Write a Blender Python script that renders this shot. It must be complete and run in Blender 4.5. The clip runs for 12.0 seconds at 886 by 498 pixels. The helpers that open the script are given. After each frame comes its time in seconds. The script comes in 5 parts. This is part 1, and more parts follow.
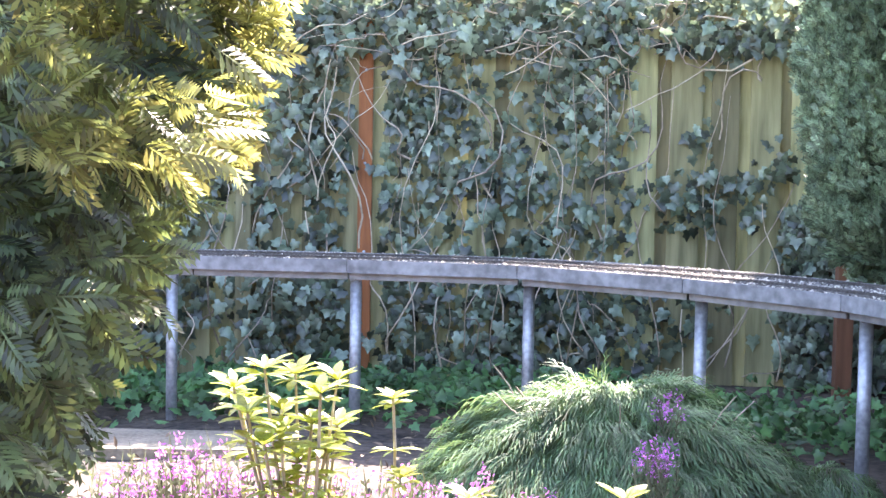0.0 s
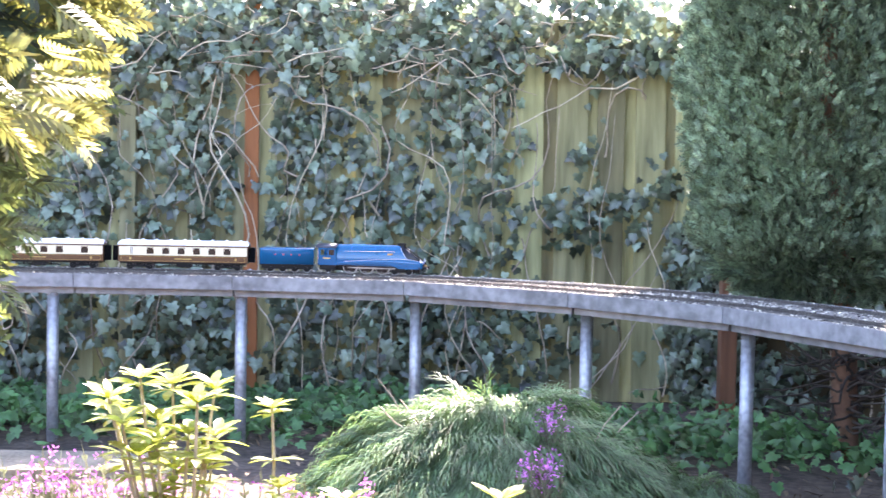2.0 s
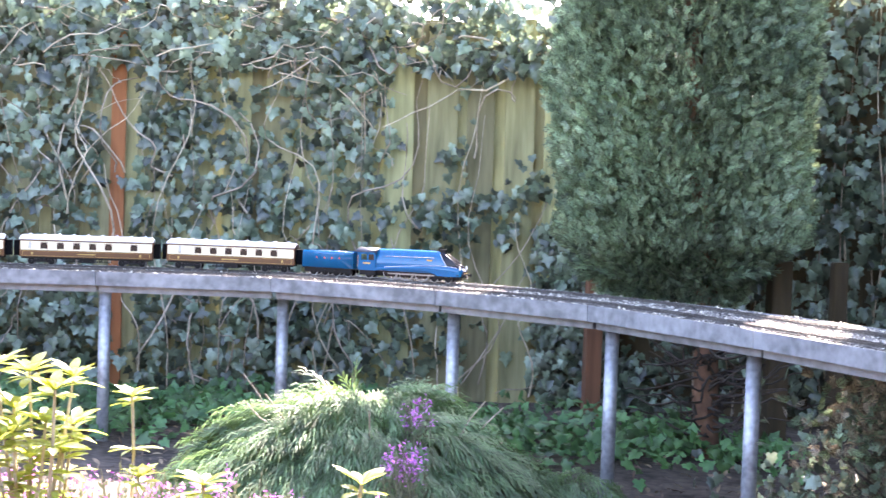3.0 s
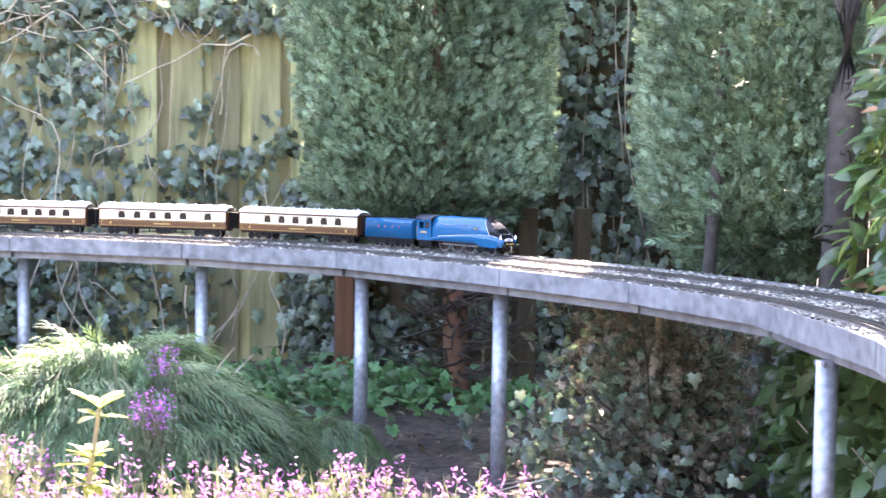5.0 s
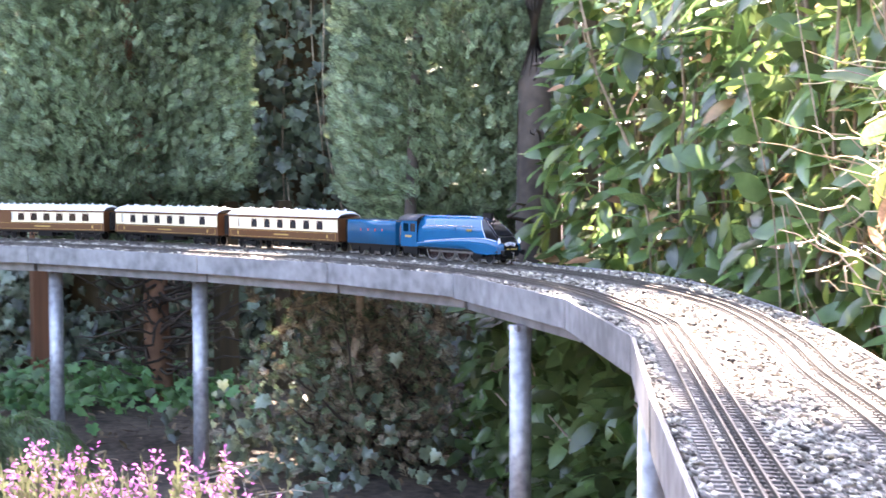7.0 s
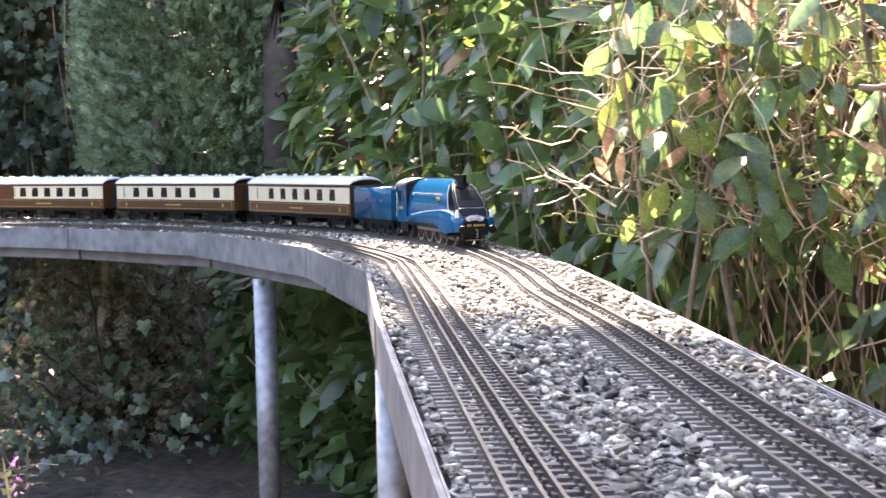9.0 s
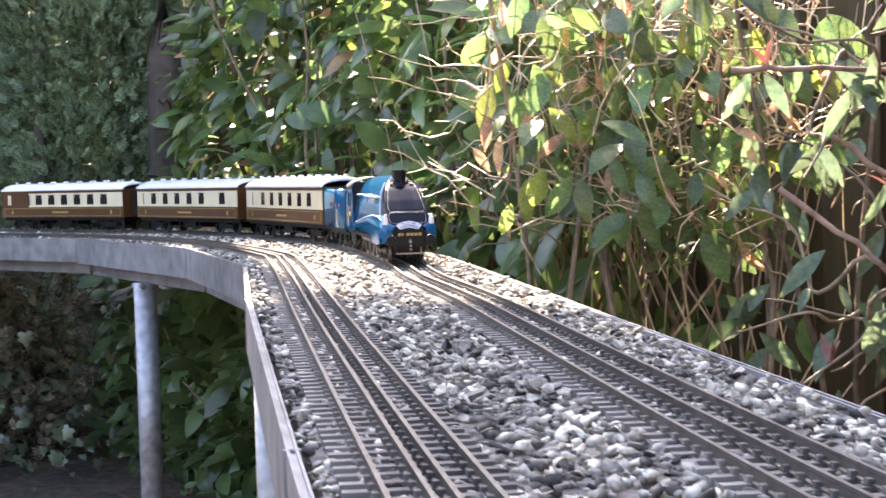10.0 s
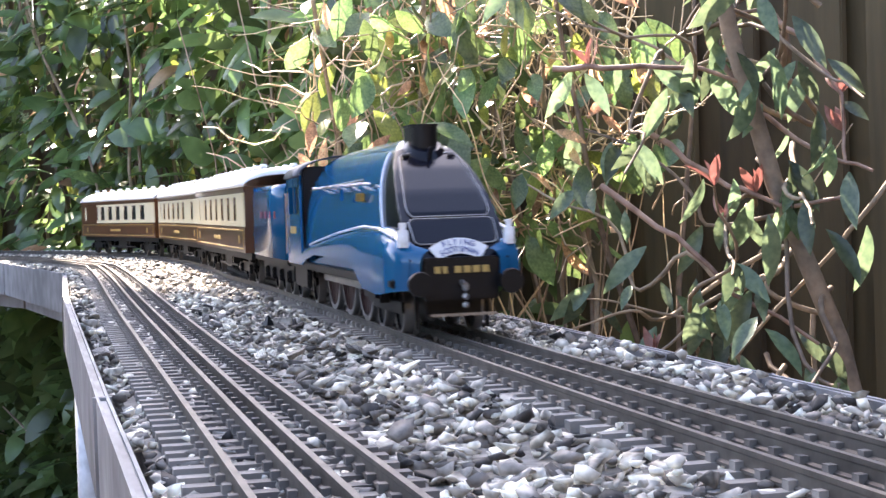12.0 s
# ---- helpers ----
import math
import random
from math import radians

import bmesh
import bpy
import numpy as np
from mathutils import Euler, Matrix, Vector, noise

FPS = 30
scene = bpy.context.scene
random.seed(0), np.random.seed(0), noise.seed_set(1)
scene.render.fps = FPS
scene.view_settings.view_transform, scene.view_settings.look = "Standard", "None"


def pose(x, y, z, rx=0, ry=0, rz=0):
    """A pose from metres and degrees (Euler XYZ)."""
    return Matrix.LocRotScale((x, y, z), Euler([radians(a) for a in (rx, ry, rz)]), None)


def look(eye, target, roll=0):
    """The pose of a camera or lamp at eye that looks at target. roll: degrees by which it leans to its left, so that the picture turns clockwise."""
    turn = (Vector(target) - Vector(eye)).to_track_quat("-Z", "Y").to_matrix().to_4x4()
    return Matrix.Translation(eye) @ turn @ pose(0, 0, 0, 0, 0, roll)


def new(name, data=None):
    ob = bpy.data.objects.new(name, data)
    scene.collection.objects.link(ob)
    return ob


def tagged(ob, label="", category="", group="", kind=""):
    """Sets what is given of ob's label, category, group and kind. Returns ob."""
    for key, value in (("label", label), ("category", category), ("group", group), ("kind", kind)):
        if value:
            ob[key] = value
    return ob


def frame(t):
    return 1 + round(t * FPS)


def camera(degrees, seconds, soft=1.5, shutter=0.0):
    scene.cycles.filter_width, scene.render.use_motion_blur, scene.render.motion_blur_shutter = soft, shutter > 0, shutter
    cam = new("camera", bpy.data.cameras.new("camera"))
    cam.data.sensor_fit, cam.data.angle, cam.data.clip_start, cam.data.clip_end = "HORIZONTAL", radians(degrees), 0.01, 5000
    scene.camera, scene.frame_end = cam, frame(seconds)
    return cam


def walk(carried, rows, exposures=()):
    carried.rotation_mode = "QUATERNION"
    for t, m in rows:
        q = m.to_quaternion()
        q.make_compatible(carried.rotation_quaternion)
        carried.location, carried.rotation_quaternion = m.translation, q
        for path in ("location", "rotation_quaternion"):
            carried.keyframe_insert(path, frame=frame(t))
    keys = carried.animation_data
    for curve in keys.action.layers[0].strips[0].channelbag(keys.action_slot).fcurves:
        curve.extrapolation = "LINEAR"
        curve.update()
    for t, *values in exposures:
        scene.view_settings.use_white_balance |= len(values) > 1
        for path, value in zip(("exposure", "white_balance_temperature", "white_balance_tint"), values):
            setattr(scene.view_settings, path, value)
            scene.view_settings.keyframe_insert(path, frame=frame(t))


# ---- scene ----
cam = camera(31.30, 12.0, soft=1.45, shutter=0.4)
walk(cam, [
    (0, look((0.0000, -0.0000, 1.1887), (0.0003, 3.9898, 0.9034), 1.031)),
    (0.5, look((0.0050, 0.0083, 1.1826), (0.0043, 3.9980, 0.8958), 0.985)),
    (1, look((0.0114, 0.0075, 1.1836), (0.0530, 3.9994, 0.9319), 1.302)),
    (1.5, look((0.0152, 0.0104, 1.1636), (0.1754, 4.0020, 0.9600), 0.969)),
    (2, look((0.0294, 0.0179, 1.1490), (0.2978, 4.0031, 0.9339), 1.046)),
    (2.5, look((0.0384, 0.0186, 1.1305), (0.4735, 3.9897, 0.9276), 1.600)),
    (4.5, look((0.0558, 0.0283, 1.0499), (1.0802, 3.8898, 0.8533), 1.244)),
    (5, look((0.0698, 0.0303, 1.0235), (1.2655, 3.8399, 0.7835), 0.953)),
    (5.5, look((0.0767, 0.0306, 1.0093), (1.4010, 3.7979, 0.7784), 1.234)),
    (6, look((0.0864, 0.0339, 0.9846), (1.5671, 3.7434, 0.7658), 0.746)),
    (6.5, look((0.0956, 0.0363, 0.9615), (1.7759, 3.6601, 0.7512), 0.416)),
    (7, look((0.1035, 0.0333, 0.9408), (1.9764, 3.5617, 0.7346), -0.107)),
    (7.5, look((0.1133, 0.0291, 0.9194), (2.1231, 3.4787, 0.6723), 0.325)),
    (9.5, look((0.1644, 0.0171, 0.8446), (2.6431, 3.1485, 0.6217), -1.698)),
    (10, look((0.1816, 0.0179, 0.8182), (2.7611, 3.0687, 0.6217), -1.563)),
    (10.5, look((0.1906, 0.0165, 0.7965), (2.8833, 2.9691, 0.6192), -1.392)),
    (11, look((0.1914, 0.0180, 0.7823), (2.9644, 2.8982, 0.6613), -1.923)),
    (11.5, look((0.1925, 0.0184, 0.7758), (3.0447, 2.8203, 0.6547), -1.935)),
    (12, look((0.1915, 0.0204, 0.7719), (3.0858, 2.7788, 0.6530), -1.930)),
], exposures=((0.0, 3.24, 6750, 25), (2.5, 3.42, 6900, 26), (5.0, 3.76, 7100, 27), (6.5, 3.64, 7300, 26), (7.5, 3.27, 7400, 24), (9.5, 2.64, 7600, 22), (12.0, 2.62, 7200, 20)))

# world and sun
SUN_AZ, SUN_EL = 28.0, 44.0     # degrees clockwise from +y, and above the horizon
world = bpy.data.worlds.new("world")
scene.world = world
world.use_nodes = True
sky = world.node_tree.nodes.new("ShaderNodeTexSky")
sky.sky_type, sky.sun_disc = "NISHITA", False
sky.sun_elevation, sky.sun_rotation = radians(SUN_EL), radians(SUN_AZ)
world.node_tree.nodes["Background"].inputs[1].default_value = 0.15
world.node_tree.links.new(sky.outputs[0], world.node_tree.nodes["Background"].inputs[0])
sun = new("sun", bpy.data.lights.new("sun", "SUN"))
sun.data.energy, sun.data.angle, sun.data.color = 5.0, radians(0.6), (1.0, 0.95, 0.86)
sun_from = Vector((math.sin(radians(SUN_AZ)) * math.cos(radians(SUN_EL)), math.cos(radians(SUN_AZ)) * math.cos(radians(SUN_EL)), math.sin(radians(SUN_EL))))
sun.matrix_world = look(sun_from * 20, (0, 0, 0))

DZ = 0.68          # top of the trackbed above the ground
RAIL = 0.012       # rail top above the trackbed


# ---- materials ----
def material(name, colour, rough=0.6, metal=0.0, vary=0.25, scale=40.0, bump=0.15, fine=8.0, tint=None, spread=0.0, clear=0.0, thin=0.0, spec=0.5, grain=1.0):
    """A surface with colour variation at two scales, fine relief, and an own shade for each object or island. thin: how much light passes through."""
    m = bpy.data.materials.new(name)
    m.use_nodes = True
    n, l = m.node_tree.nodes, m.node_tree.links
    b = n["Principled BSDF"]
    b.inputs["Roughness"].default_value, b.inputs["Metallic"].default_value = rough, metal
    b.inputs["Coat Weight"].default_value, b.inputs["Coat Roughness"].default_value = clear, 0.06
    b.inputs["Specular IOR Level"].default_value = spec
    co = n.new("ShaderNodeTexCoord")
    big, small = n.new("ShaderNodeTexNoise"), n.new("ShaderNodeTexNoise")
    big.inputs["Scale"].default_value, small.inputs["Scale"].default_value = scale / fine, scale
    big.inputs["Detail"].default_value, small.inputs["Detail"].default_value = 3, 5
    run = n.new("ShaderNodeMapping")
    run.inputs["Scale"].default_value = (1, 1, grain)
    l.new(co.outputs["Object"], run.inputs["Vector"])
    for t in (big, small):
        l.new(run.outputs[0], t.inputs["Vector"])
    mean = n.new("ShaderNodeMix")
    mean.inputs[0].default_value = 0.5
    l.new(big.outputs["Fac"], mean.inputs[2]), l.new(small.outputs["Fac"], mean.inputs[3])
    ramp = n.new("ShaderNodeValToRGB")
    lo = [c * (1 - vary) for c in colour]
    hi = [min(1, c * (1 + vary)) for c in (tint or colour)]
    ramp.color_ramp.elements[0].position, ramp.color_ramp.elements[0].color = 0.36, (*lo, 1)
    ramp.color_ramp.elements[1].position, ramp.color_ramp.elements[1].color = 0.64, (*hi, 1)
    l.new(mean.outputs[0], ramp.inputs[0])
    out = ramp.outputs[0]
    if spread:
        info, geo, add = n.new("ShaderNodeObjectInfo"), n.new("ShaderNodeNewGeometry"), n.new("ShaderNodeMath")
        l.new(info.outputs["Random"], add.inputs[0]), l.new(geo.outputs["Random Per Island"], add.inputs[1])
        frac, rng, hsv = n.new("ShaderNodeMath"), n.new("ShaderNodeMapRange"), n.new("ShaderNodeHueSaturation")
        frac.operation = "FRACT"
        rng.inputs[3].default_value, rng.inputs[4].default_value = 1 - spread, 1 + spread
        l.new(add.outputs[0], frac.inputs[0]), l.new(frac.outputs[0], rng.inputs[0])
        l.new(rng.outputs[0], hsv.inputs["Value"]), l.new(out, hsv.inputs["Color"])
        hue = n.new("ShaderNodeMapRange")
        hue.inputs[3].default_value, hue.inputs[4].default_value = 0.5 - 0.03 * spread, 0.5 + 0.03 * spread
        l.new(frac.outputs[0], hue.inputs[0]), l.new(hue.outputs[0], hsv.inputs["Hue"])
        out = hsv.outputs[0]
    l.new(out, b.inputs["Base Color"])
    if bump:
        bp = n.new("ShaderNodeBump")
        bp.inputs["Strength"].default_value, bp.inputs["Distance"].default_value = bump, 0.2 / scale
        l.new(small.outputs["Fac"], bp.inputs["Height"]), l.new(bp.outputs[0], b.inputs["Normal"])
    if thin:
        tr, mx = n.new("ShaderNodeBsdfTranslucent"), n.new("ShaderNodeMixShader")
        bright = n.new("ShaderNodeHueSaturation")
        bright.inputs["Hue"].default_value, bright.inputs["Saturation"].default_value, bright.inputs["Value"].default_value = 0.48, 1.1, 2.2
        l.new(out, bright.inputs["Color"]), l.new(bright.outputs[0], tr.inputs[0])
        mx.inputs[0].default_value = thin
        l.new(b.outputs[0], mx.inputs[1]), l.new(tr.outputs[0], mx.inputs[2])
        l.new(mx.outputs[0], n["Material Output"].inputs[0])
    return m


M = dict(
    soil=material("soil", (0.045, 0.033, 0.025), 0.95, vary=0.5, scale=30, bump=0.6, tint=(0.085, 0.065, 0.048)),
    board=material("fence_board", (0.19, 0.18, 0.08), 0.85, vary=0.35, scale=22, bump=0.35, tint=(0.32, 0.295, 0.155), spread=0.42, grain=0.1),
    brown_board=material("brown_board", (0.078, 0.055, 0.027), 0.85, vary=0.4, scale=26, bump=0.35, spread=0.25, grain=0.1),
    post=material("orange_post", (0.30, 0.105, 0.035), 0.8, vary=0.35, scale=30, bump=0.3, grain=0.1),
    dull_post=material("brown_post", (0.185, 0.082, 0.042), 0.85, vary=0.35, scale=30, bump=0.3, grain=0.1),
    galv=material("galvanised_steel", (0.31, 0.32, 0.34), 0.5, 0.5, vary=0.25, scale=45, bump=0.05, tint=(0.44, 0.455, 0.475)),
    fascia=material("weathered_grey_edging", (0.225, 0.23, 0.238), 0.6, 0.25, vary=0.4, scale=30, bump=0.08),
    blue=material("garter_blue_enamel", (0.0006, 0.098, 0.225), 0.12, vary=0.08, scale=20, bump=0.0, spec=0.45),
)


M.update(
    grit=material("fine_grit", (0.20, 0.185, 0.165), 0.9, vary=0.5, scale=160, bump=0.7),
    beam=material("dull_steel_beam", (0.24, 0.24, 0.25), 0.6, 0.3, vary=0.3, scale=25, bump=0.1),
    black=material("satin_black", (0.006, 0.006, 0.007), 0.4, vary=0.3, scale=120, bump=0.05, spec=0.25),
    gloss_black=material("gloss_black_enamel", (0.004, 0.004, 0.009), 0.17, vary=0.15, scale=30, bump=0.0, spec=0.24),
    blue_band=material("blue_band", (0.02, 0.12, 0.42), 0.25, vary=0.05, scale=20, bump=0.0, clear=0.6),
    chrome=material("bright_metal", (0.75, 0.75, 0.76), 0.25, 1.0, vary=0.1, scale=60, bump=0.0),
    pale_line=material("pale_lining", (0.62, 0.66, 0.72), 0.35, 0.3, vary=0.08, scale=60, bump=0.0),
    steel=material("steel", (0.38, 0.37, 0.36), 0.35, 0.9, vary=0.2, scale=80, bump=0.0),
    steel_dark=material("dull_steel", (0.16, 0.15, 0.14), 0.45, 0.7, vary=0.2, scale=80, bump=0.0),
    brass=material("brass", (0.55, 0.36, 0.10), 0.35, 0.9, vary=0.15, scale=60, bump=0.0),
    gold=material("gold_paint", (0.46, 0.31, 0.10), 0.45, 0.2, vary=0.12, scale=80, bump=0.0),
    letter_red=material("red_letters", (0.35, 0.05, 0.05), 0.5, vary=0.1, scale=80, bump=0.0),
    letter_blue=material("blue_letters", (0.03, 0.06, 0.25), 0.5, vary=0.1, scale=80, bump=0.0),
    white=material("white_enamel", (0.80, 0.80, 0.80), 0.35, vary=0.05, scale=60, bump=0.0),
    roof_white=material("white_roof_enamel", (0.80, 0.80, 0.80), 0.3, vary=0.06, scale=30, bump=0.0, clear=0.2),
    dark_roof=material("dark_roof_paint", (0.03, 0.035, 0.05), 0.4, vary=0.2, scale=60, bump=0.0),
    wheel_red=material("dark_red_wheels", (0.045, 0.018, 0.018), 0.45, vary=0.2, scale=60, bump=0.0),
    coal=material("coal", (0.012, 0.012, 0.012), 0.5, vary=0.5, scale=200, bump=0.6),
    umber=material("umber_enamel", (0.105, 0.042, 0.016), 0.28, vary=0.12, scale=40, bump=0.0, clear=0.4),
    cream=material("cream_enamel", (0.78, 0.68, 0.46), 0.3, vary=0.05, scale=30, bump=0.0, clear=0.3),
    frosted=material("pale_frosted_glass", (0.55, 0.53, 0.48), 0.3, vary=0.08, scale=60, bump=0.0),
    curtain=material("pale_curtain", (0.45, 0.33, 0.26), 0.8, vary=0.2, scale=200, bump=0.0),
    glass=material("dark_window_glass", (0.02, 0.02, 0.022), 0.06, vary=0.1, scale=20, bump=0.0, spec=0.7),
)


# ---- mesh helpers ----
def mesh(name, verts, faces, mat, smooth=False):
    me = bpy.data.meshes.new(name)
    me.from_pydata([tuple(v) for v in verts], [], [tuple(f) for f in faces])
    me.update()
    if mat:
        me.materials.append(mat)
    if smooth:
        me.shade_smooth()
    return me


def part(name, data, parent, label="", m=None):
    ob = new(name, data)
    ob.parent = parent
    if m is not None:
        ob.matrix_basis = m
    if label:
        ob["label"] = label
    return ob


def finish(name, bm, mat, bevel=0.0, smooth=False):
    if bevel:
        bmesh.ops.bevel(bm, geom=bm.edges[:], offset=bevel, segments=2, affect="EDGES", clamp_overlap=True)
    bmesh.ops.recalc_face_normals(bm, faces=bm.faces[:])
    me = bpy.data.meshes.new(name)
    bm.to_mesh(me)
    bm.free()
    me.materials.append(mat)
    if smooth:
        me.shade_smooth()
    return me


def box(bm, x0, y0, z0, x1, y1, z1, m=None):
    v = bmesh.ops.create_cube(bm, size=1)["verts"]
    for p in v:
        p.co = Vector((x0 + (p.co.x + 0.5) * (x1 - x0), y0 + (p.co.y + 0.5) * (y1 - y0), z0 + (p.co.z + 0.5) * (z1 - z0)))
        if m is not None:
            p.co = m @ p.co
    return v


def rod(bm, a, b, r0, r1=None, n=12):
    """A round bar from a to b."""
    a, b = Vector(a), Vector(b)
    d = b - a
    q = d.to_track_quat("Z", "Y").to_matrix().to_4x4()
    return bmesh.ops.create_cone(bm, cap_ends=True, segments=n, radius1=r0, radius2=r0 if r1 is None else r1, depth=d.length,
                                 matrix=Matrix.Translation((a + b) / 2) @ q)["verts"]


def spline(points, n=24):
    """A smooth line through plan points, as an array, with its running length."""
    p = np.array(points, float)
    e = np.vstack([2 * p[0] - p[1], p, 2 * p[-1] - p[-2]])
    out = []
    for i in range(1, len(e) - 2):
        a, b, c, d = e[i - 1:i + 3]
        for k in range(n):
            u = k / n
            out.append(0.5 * (2 * b + (c - a) * u + (2 * a - 5 * b + 4 * c - d) * u * u + (3 * b - a - 3 * c + d) * u ** 3))
    out.append(p[-1])
    out = np.array(out)
    s = np.concatenate([[0], np.cumsum(np.linalg.norm(np.diff(out, axis=0), axis=1))])
    return out, s


def along(line, s):
    c, run = line
    return np.array([np.interp(s, run, c[:, 0]), np.interp(s, run, c[:, 1])])


def heading(line, s, step=0.01):
    d = along(line, s + step) - along(line, s - step)
    return d / np.linalg.norm(d)


# ---- plan of the railway ----
EDGE = [(-4.4, 6.26), (-2.6, 6.36), (-1.8, 6.41), (-1.02, 6.406), (-0.385, 6.347), (0.294, 6.22), (0.88, 5.768), (1.328, 5.24), (1.643, 4.475), (1.815, 3.917), (1.895, 3.355),
        (1.74, 2.612), (1.468, 1.998), (1.114, 1.45), (0.61, 0.644), (0.18, -0.05), (-0.55, -1.22)]
OUTER = spline([(-4.4, 6.48), (-2.6, 6.574), (-1.8, 6.609), (-1.0, 6.608), (-0.4, 6.58), (0.161, 6.515), (0.695, 6.252), (1.237, 5.865), (1.649, 5.33), (1.895, 4.678), (2.072, 4.0), (2.145, 3.35),
                (2.067, 2.801), (1.908, 2.337), (1.654, 1.873), (1.42, 1.52), (1.211, 1.178), (0.708, 0.404), (0.118, -0.541), (-0.396, -1.333)])
INNER = spline([(-4.4, 6.34), (-2.6, 6.44), (-1.8, 6.49), (-1.02, 6.485), (-0.375, 6.425), (0.33, 6.295), (0.94, 5.83), (1.40, 5.28), (1.72, 4.50), (1.895, 3.91), (1.945, 3.365),
                (1.912, 3.035), (1.86, 2.763), (1.738, 2.413), (1.624, 2.143), (1.548, 2.012), (1.341, 1.683), (0.979, 1.12), (0.625, 0.564), (0.23, -0.06), (-0.49, -1.22)])
FAR_EDGE = spline([(-4.4, 6.68), (-2.6, 6.78), (-1.8, 6.80), (-1.0, 6.80), (-0.4, 6.76), (0.2, 6.66), (0.8, 6.42), (1.33, 5.96), (1.75, 5.38), (2.06, 4.73), (2.25, 4.0), (2.33, 3.35),
                   (2.28, 2.97), (2.10, 2.52), (1.83, 1.985), (1.43, 1.35), (1.197, 0.988), (0.878, 0.489), (0.25, -0.48), (-0.2, -1.2)])

# ---- ground ----
bm = bmesh.new()
bmesh.ops.create_grid(bm, x_segments=120, y_segments=120, size=9)
for v in bm.verts:
    v.co.z = 0.03 * noise.noise(v.co * 1.3) + 0.015 * noise.noise(v.co * 6)
    r = max(abs(v.co.x), abs(v.co.y))
    if r > 8.9:
        v.co.x, v.co.y, v.co.z = v.co.x * 60, v.co.y * 60, -0.05
ground = new("ground", finish("ground", bm, M["soil"], smooth=True))
ground.location = (0.5, 4, 0)
tagged(ground, "dark crumbly garden soil with scattered debris", "ground", kind="structure")

# ---- fences ----
def paling(parent, a, b, z0, z1, w, gap, proud, mat, name="board", slits=()):
    """Upright overlapping boards from a to b, every second one set back, each an own part on a few shared meshes."""
    a, b = Vector((*a, 0)), Vector((*b, 0))
    run = (b - a).length
    ang = math.atan2(b.y - a.y, b.x - a.x)
    shapes = []
    for k in range(4):
        bm = bmesh.new()
        ww = w * (0.92 + 0.08 * k)
        box(bm, -ww / 2, -0.008, z0, ww / 2, 0.008, z1 + 0.012 * (k % 3 - 1))
        shapes.append(finish(name, bm, mat, 0.0025))
    n = int(run / gap)
    for i in range(n):
        p = a.lerp(b, (i + 0.5) / n)
        m = Matrix.Translation(p) @ Matrix.Rotation(ang, 4, "Z") @ pose(0, proud if i % 2 else -proud, 0, 0, random.uniform(-0.4, 0.4), random.uniform(-1, 1))
        at = run * (i + 0.5) / n
        shrunk = any(abs(at - q) < gap for q in slits)     # dried-out boards that leave a gap
        part(name, shapes[0 if shrunk else random.randrange(4)], parent, m=m @ Matrix.Diagonal((0.78 if shrunk else 1, 1, 1, 1)))


def post_mesh(name, w, h, mat):
    bm = bmesh.new()
    box(bm, -w / 2, -w / 2, -0.06, w / 2, w / 2, h)
    return finish(name, bm, mat, 0.004)


FENCE = [(-7.0, 7.91), (1.80, 7.66), (3.75, 6.40), (3.15, 3.40), (2.62, 1.30), (1.70, -1.6)]
fence_names = ("wall_north", "wall_north_east", "wall_east", "wall_east_near", "wall_south_east")
for i, nm in enumerate(fence_names):
    a, b = FENCE[i], FENCE[i + 1]
    f = new(nm)
    back = i < 1
    tagged(f, "mossy green overlapping board fence, partly bare" if back else "brown weathered overlapping board fence in shade", "fence", kind="structure")
    paling(f, a, b, -0.04, 1.87 if back else 2.05, 0.134, 0.098, 0.015, M["board"] if back else M["brown_board"], slits=(1.75,) if nm == "wall_east_near" else ())
    for z in (0.35, 1.45):
        bm = bmesh.new()
        d = Vector((b[0] - a[0], b[1] - a[1], 0))
        box(bm, 0, 0.028, z - 0.04, d.length, 0.062, z + 0.04, Matrix.Translation((*a, 0)) @ Matrix.Rotation(math.atan2(d.y, d.x), 4, "Z"))
        part("rail", finish("rail", bm, M["brown_board"], 0.003), f)
# unseen fences behind the view, added to cut sky light on the near tracks
for nm, a, b in (("wall_south", (1.70, -1.6), (-6.0, -1.9)), ("wall_west", (-6.0, -1.9), (-7.0, 7.91))):
    f = new(nm)
    tagged(f, "plain brown board fence out of view, added to hold back sky light", "fence", kind="structure")
    paling(f, a, b, -0.04, 1.75, 0.30, 0.25, 0.012, M["brown_board"])
orange = post_mesh("fence_post", 0.068, 1.92, M["post"])
for x, y, h, lab in ((-0.385, 7.72, 1.74, "orange-stained square timber fence post with bolts"), (1.84, 7.2, 1.5, "orange-brown timber fence post beside the conifer")):
    p = new("fence_post", orange if h > 1.6 else post_mesh("fence_post", 0.075, h, M["dull_post"]))
    p.location = (x, y, 0)
    tagged(p, lab, "post", "fence posts")
    for z in (0.62, 1.05, 1.5):
        bm = bmesh.new()
        rod(bm, (0, -0.034, z), (0, -0.038, z), 0.007)
        part("bolt", finish("bolt", bm, M["galv"], smooth=True), p)
mossy = new("fence_post", post_mesh("fence_post", 0.075, 1.4, M["board"]))
mossy.location = (-0.97, 7.68, 0)
tagged(mossy, "mossy green square timber fence post", "post", "fence posts")
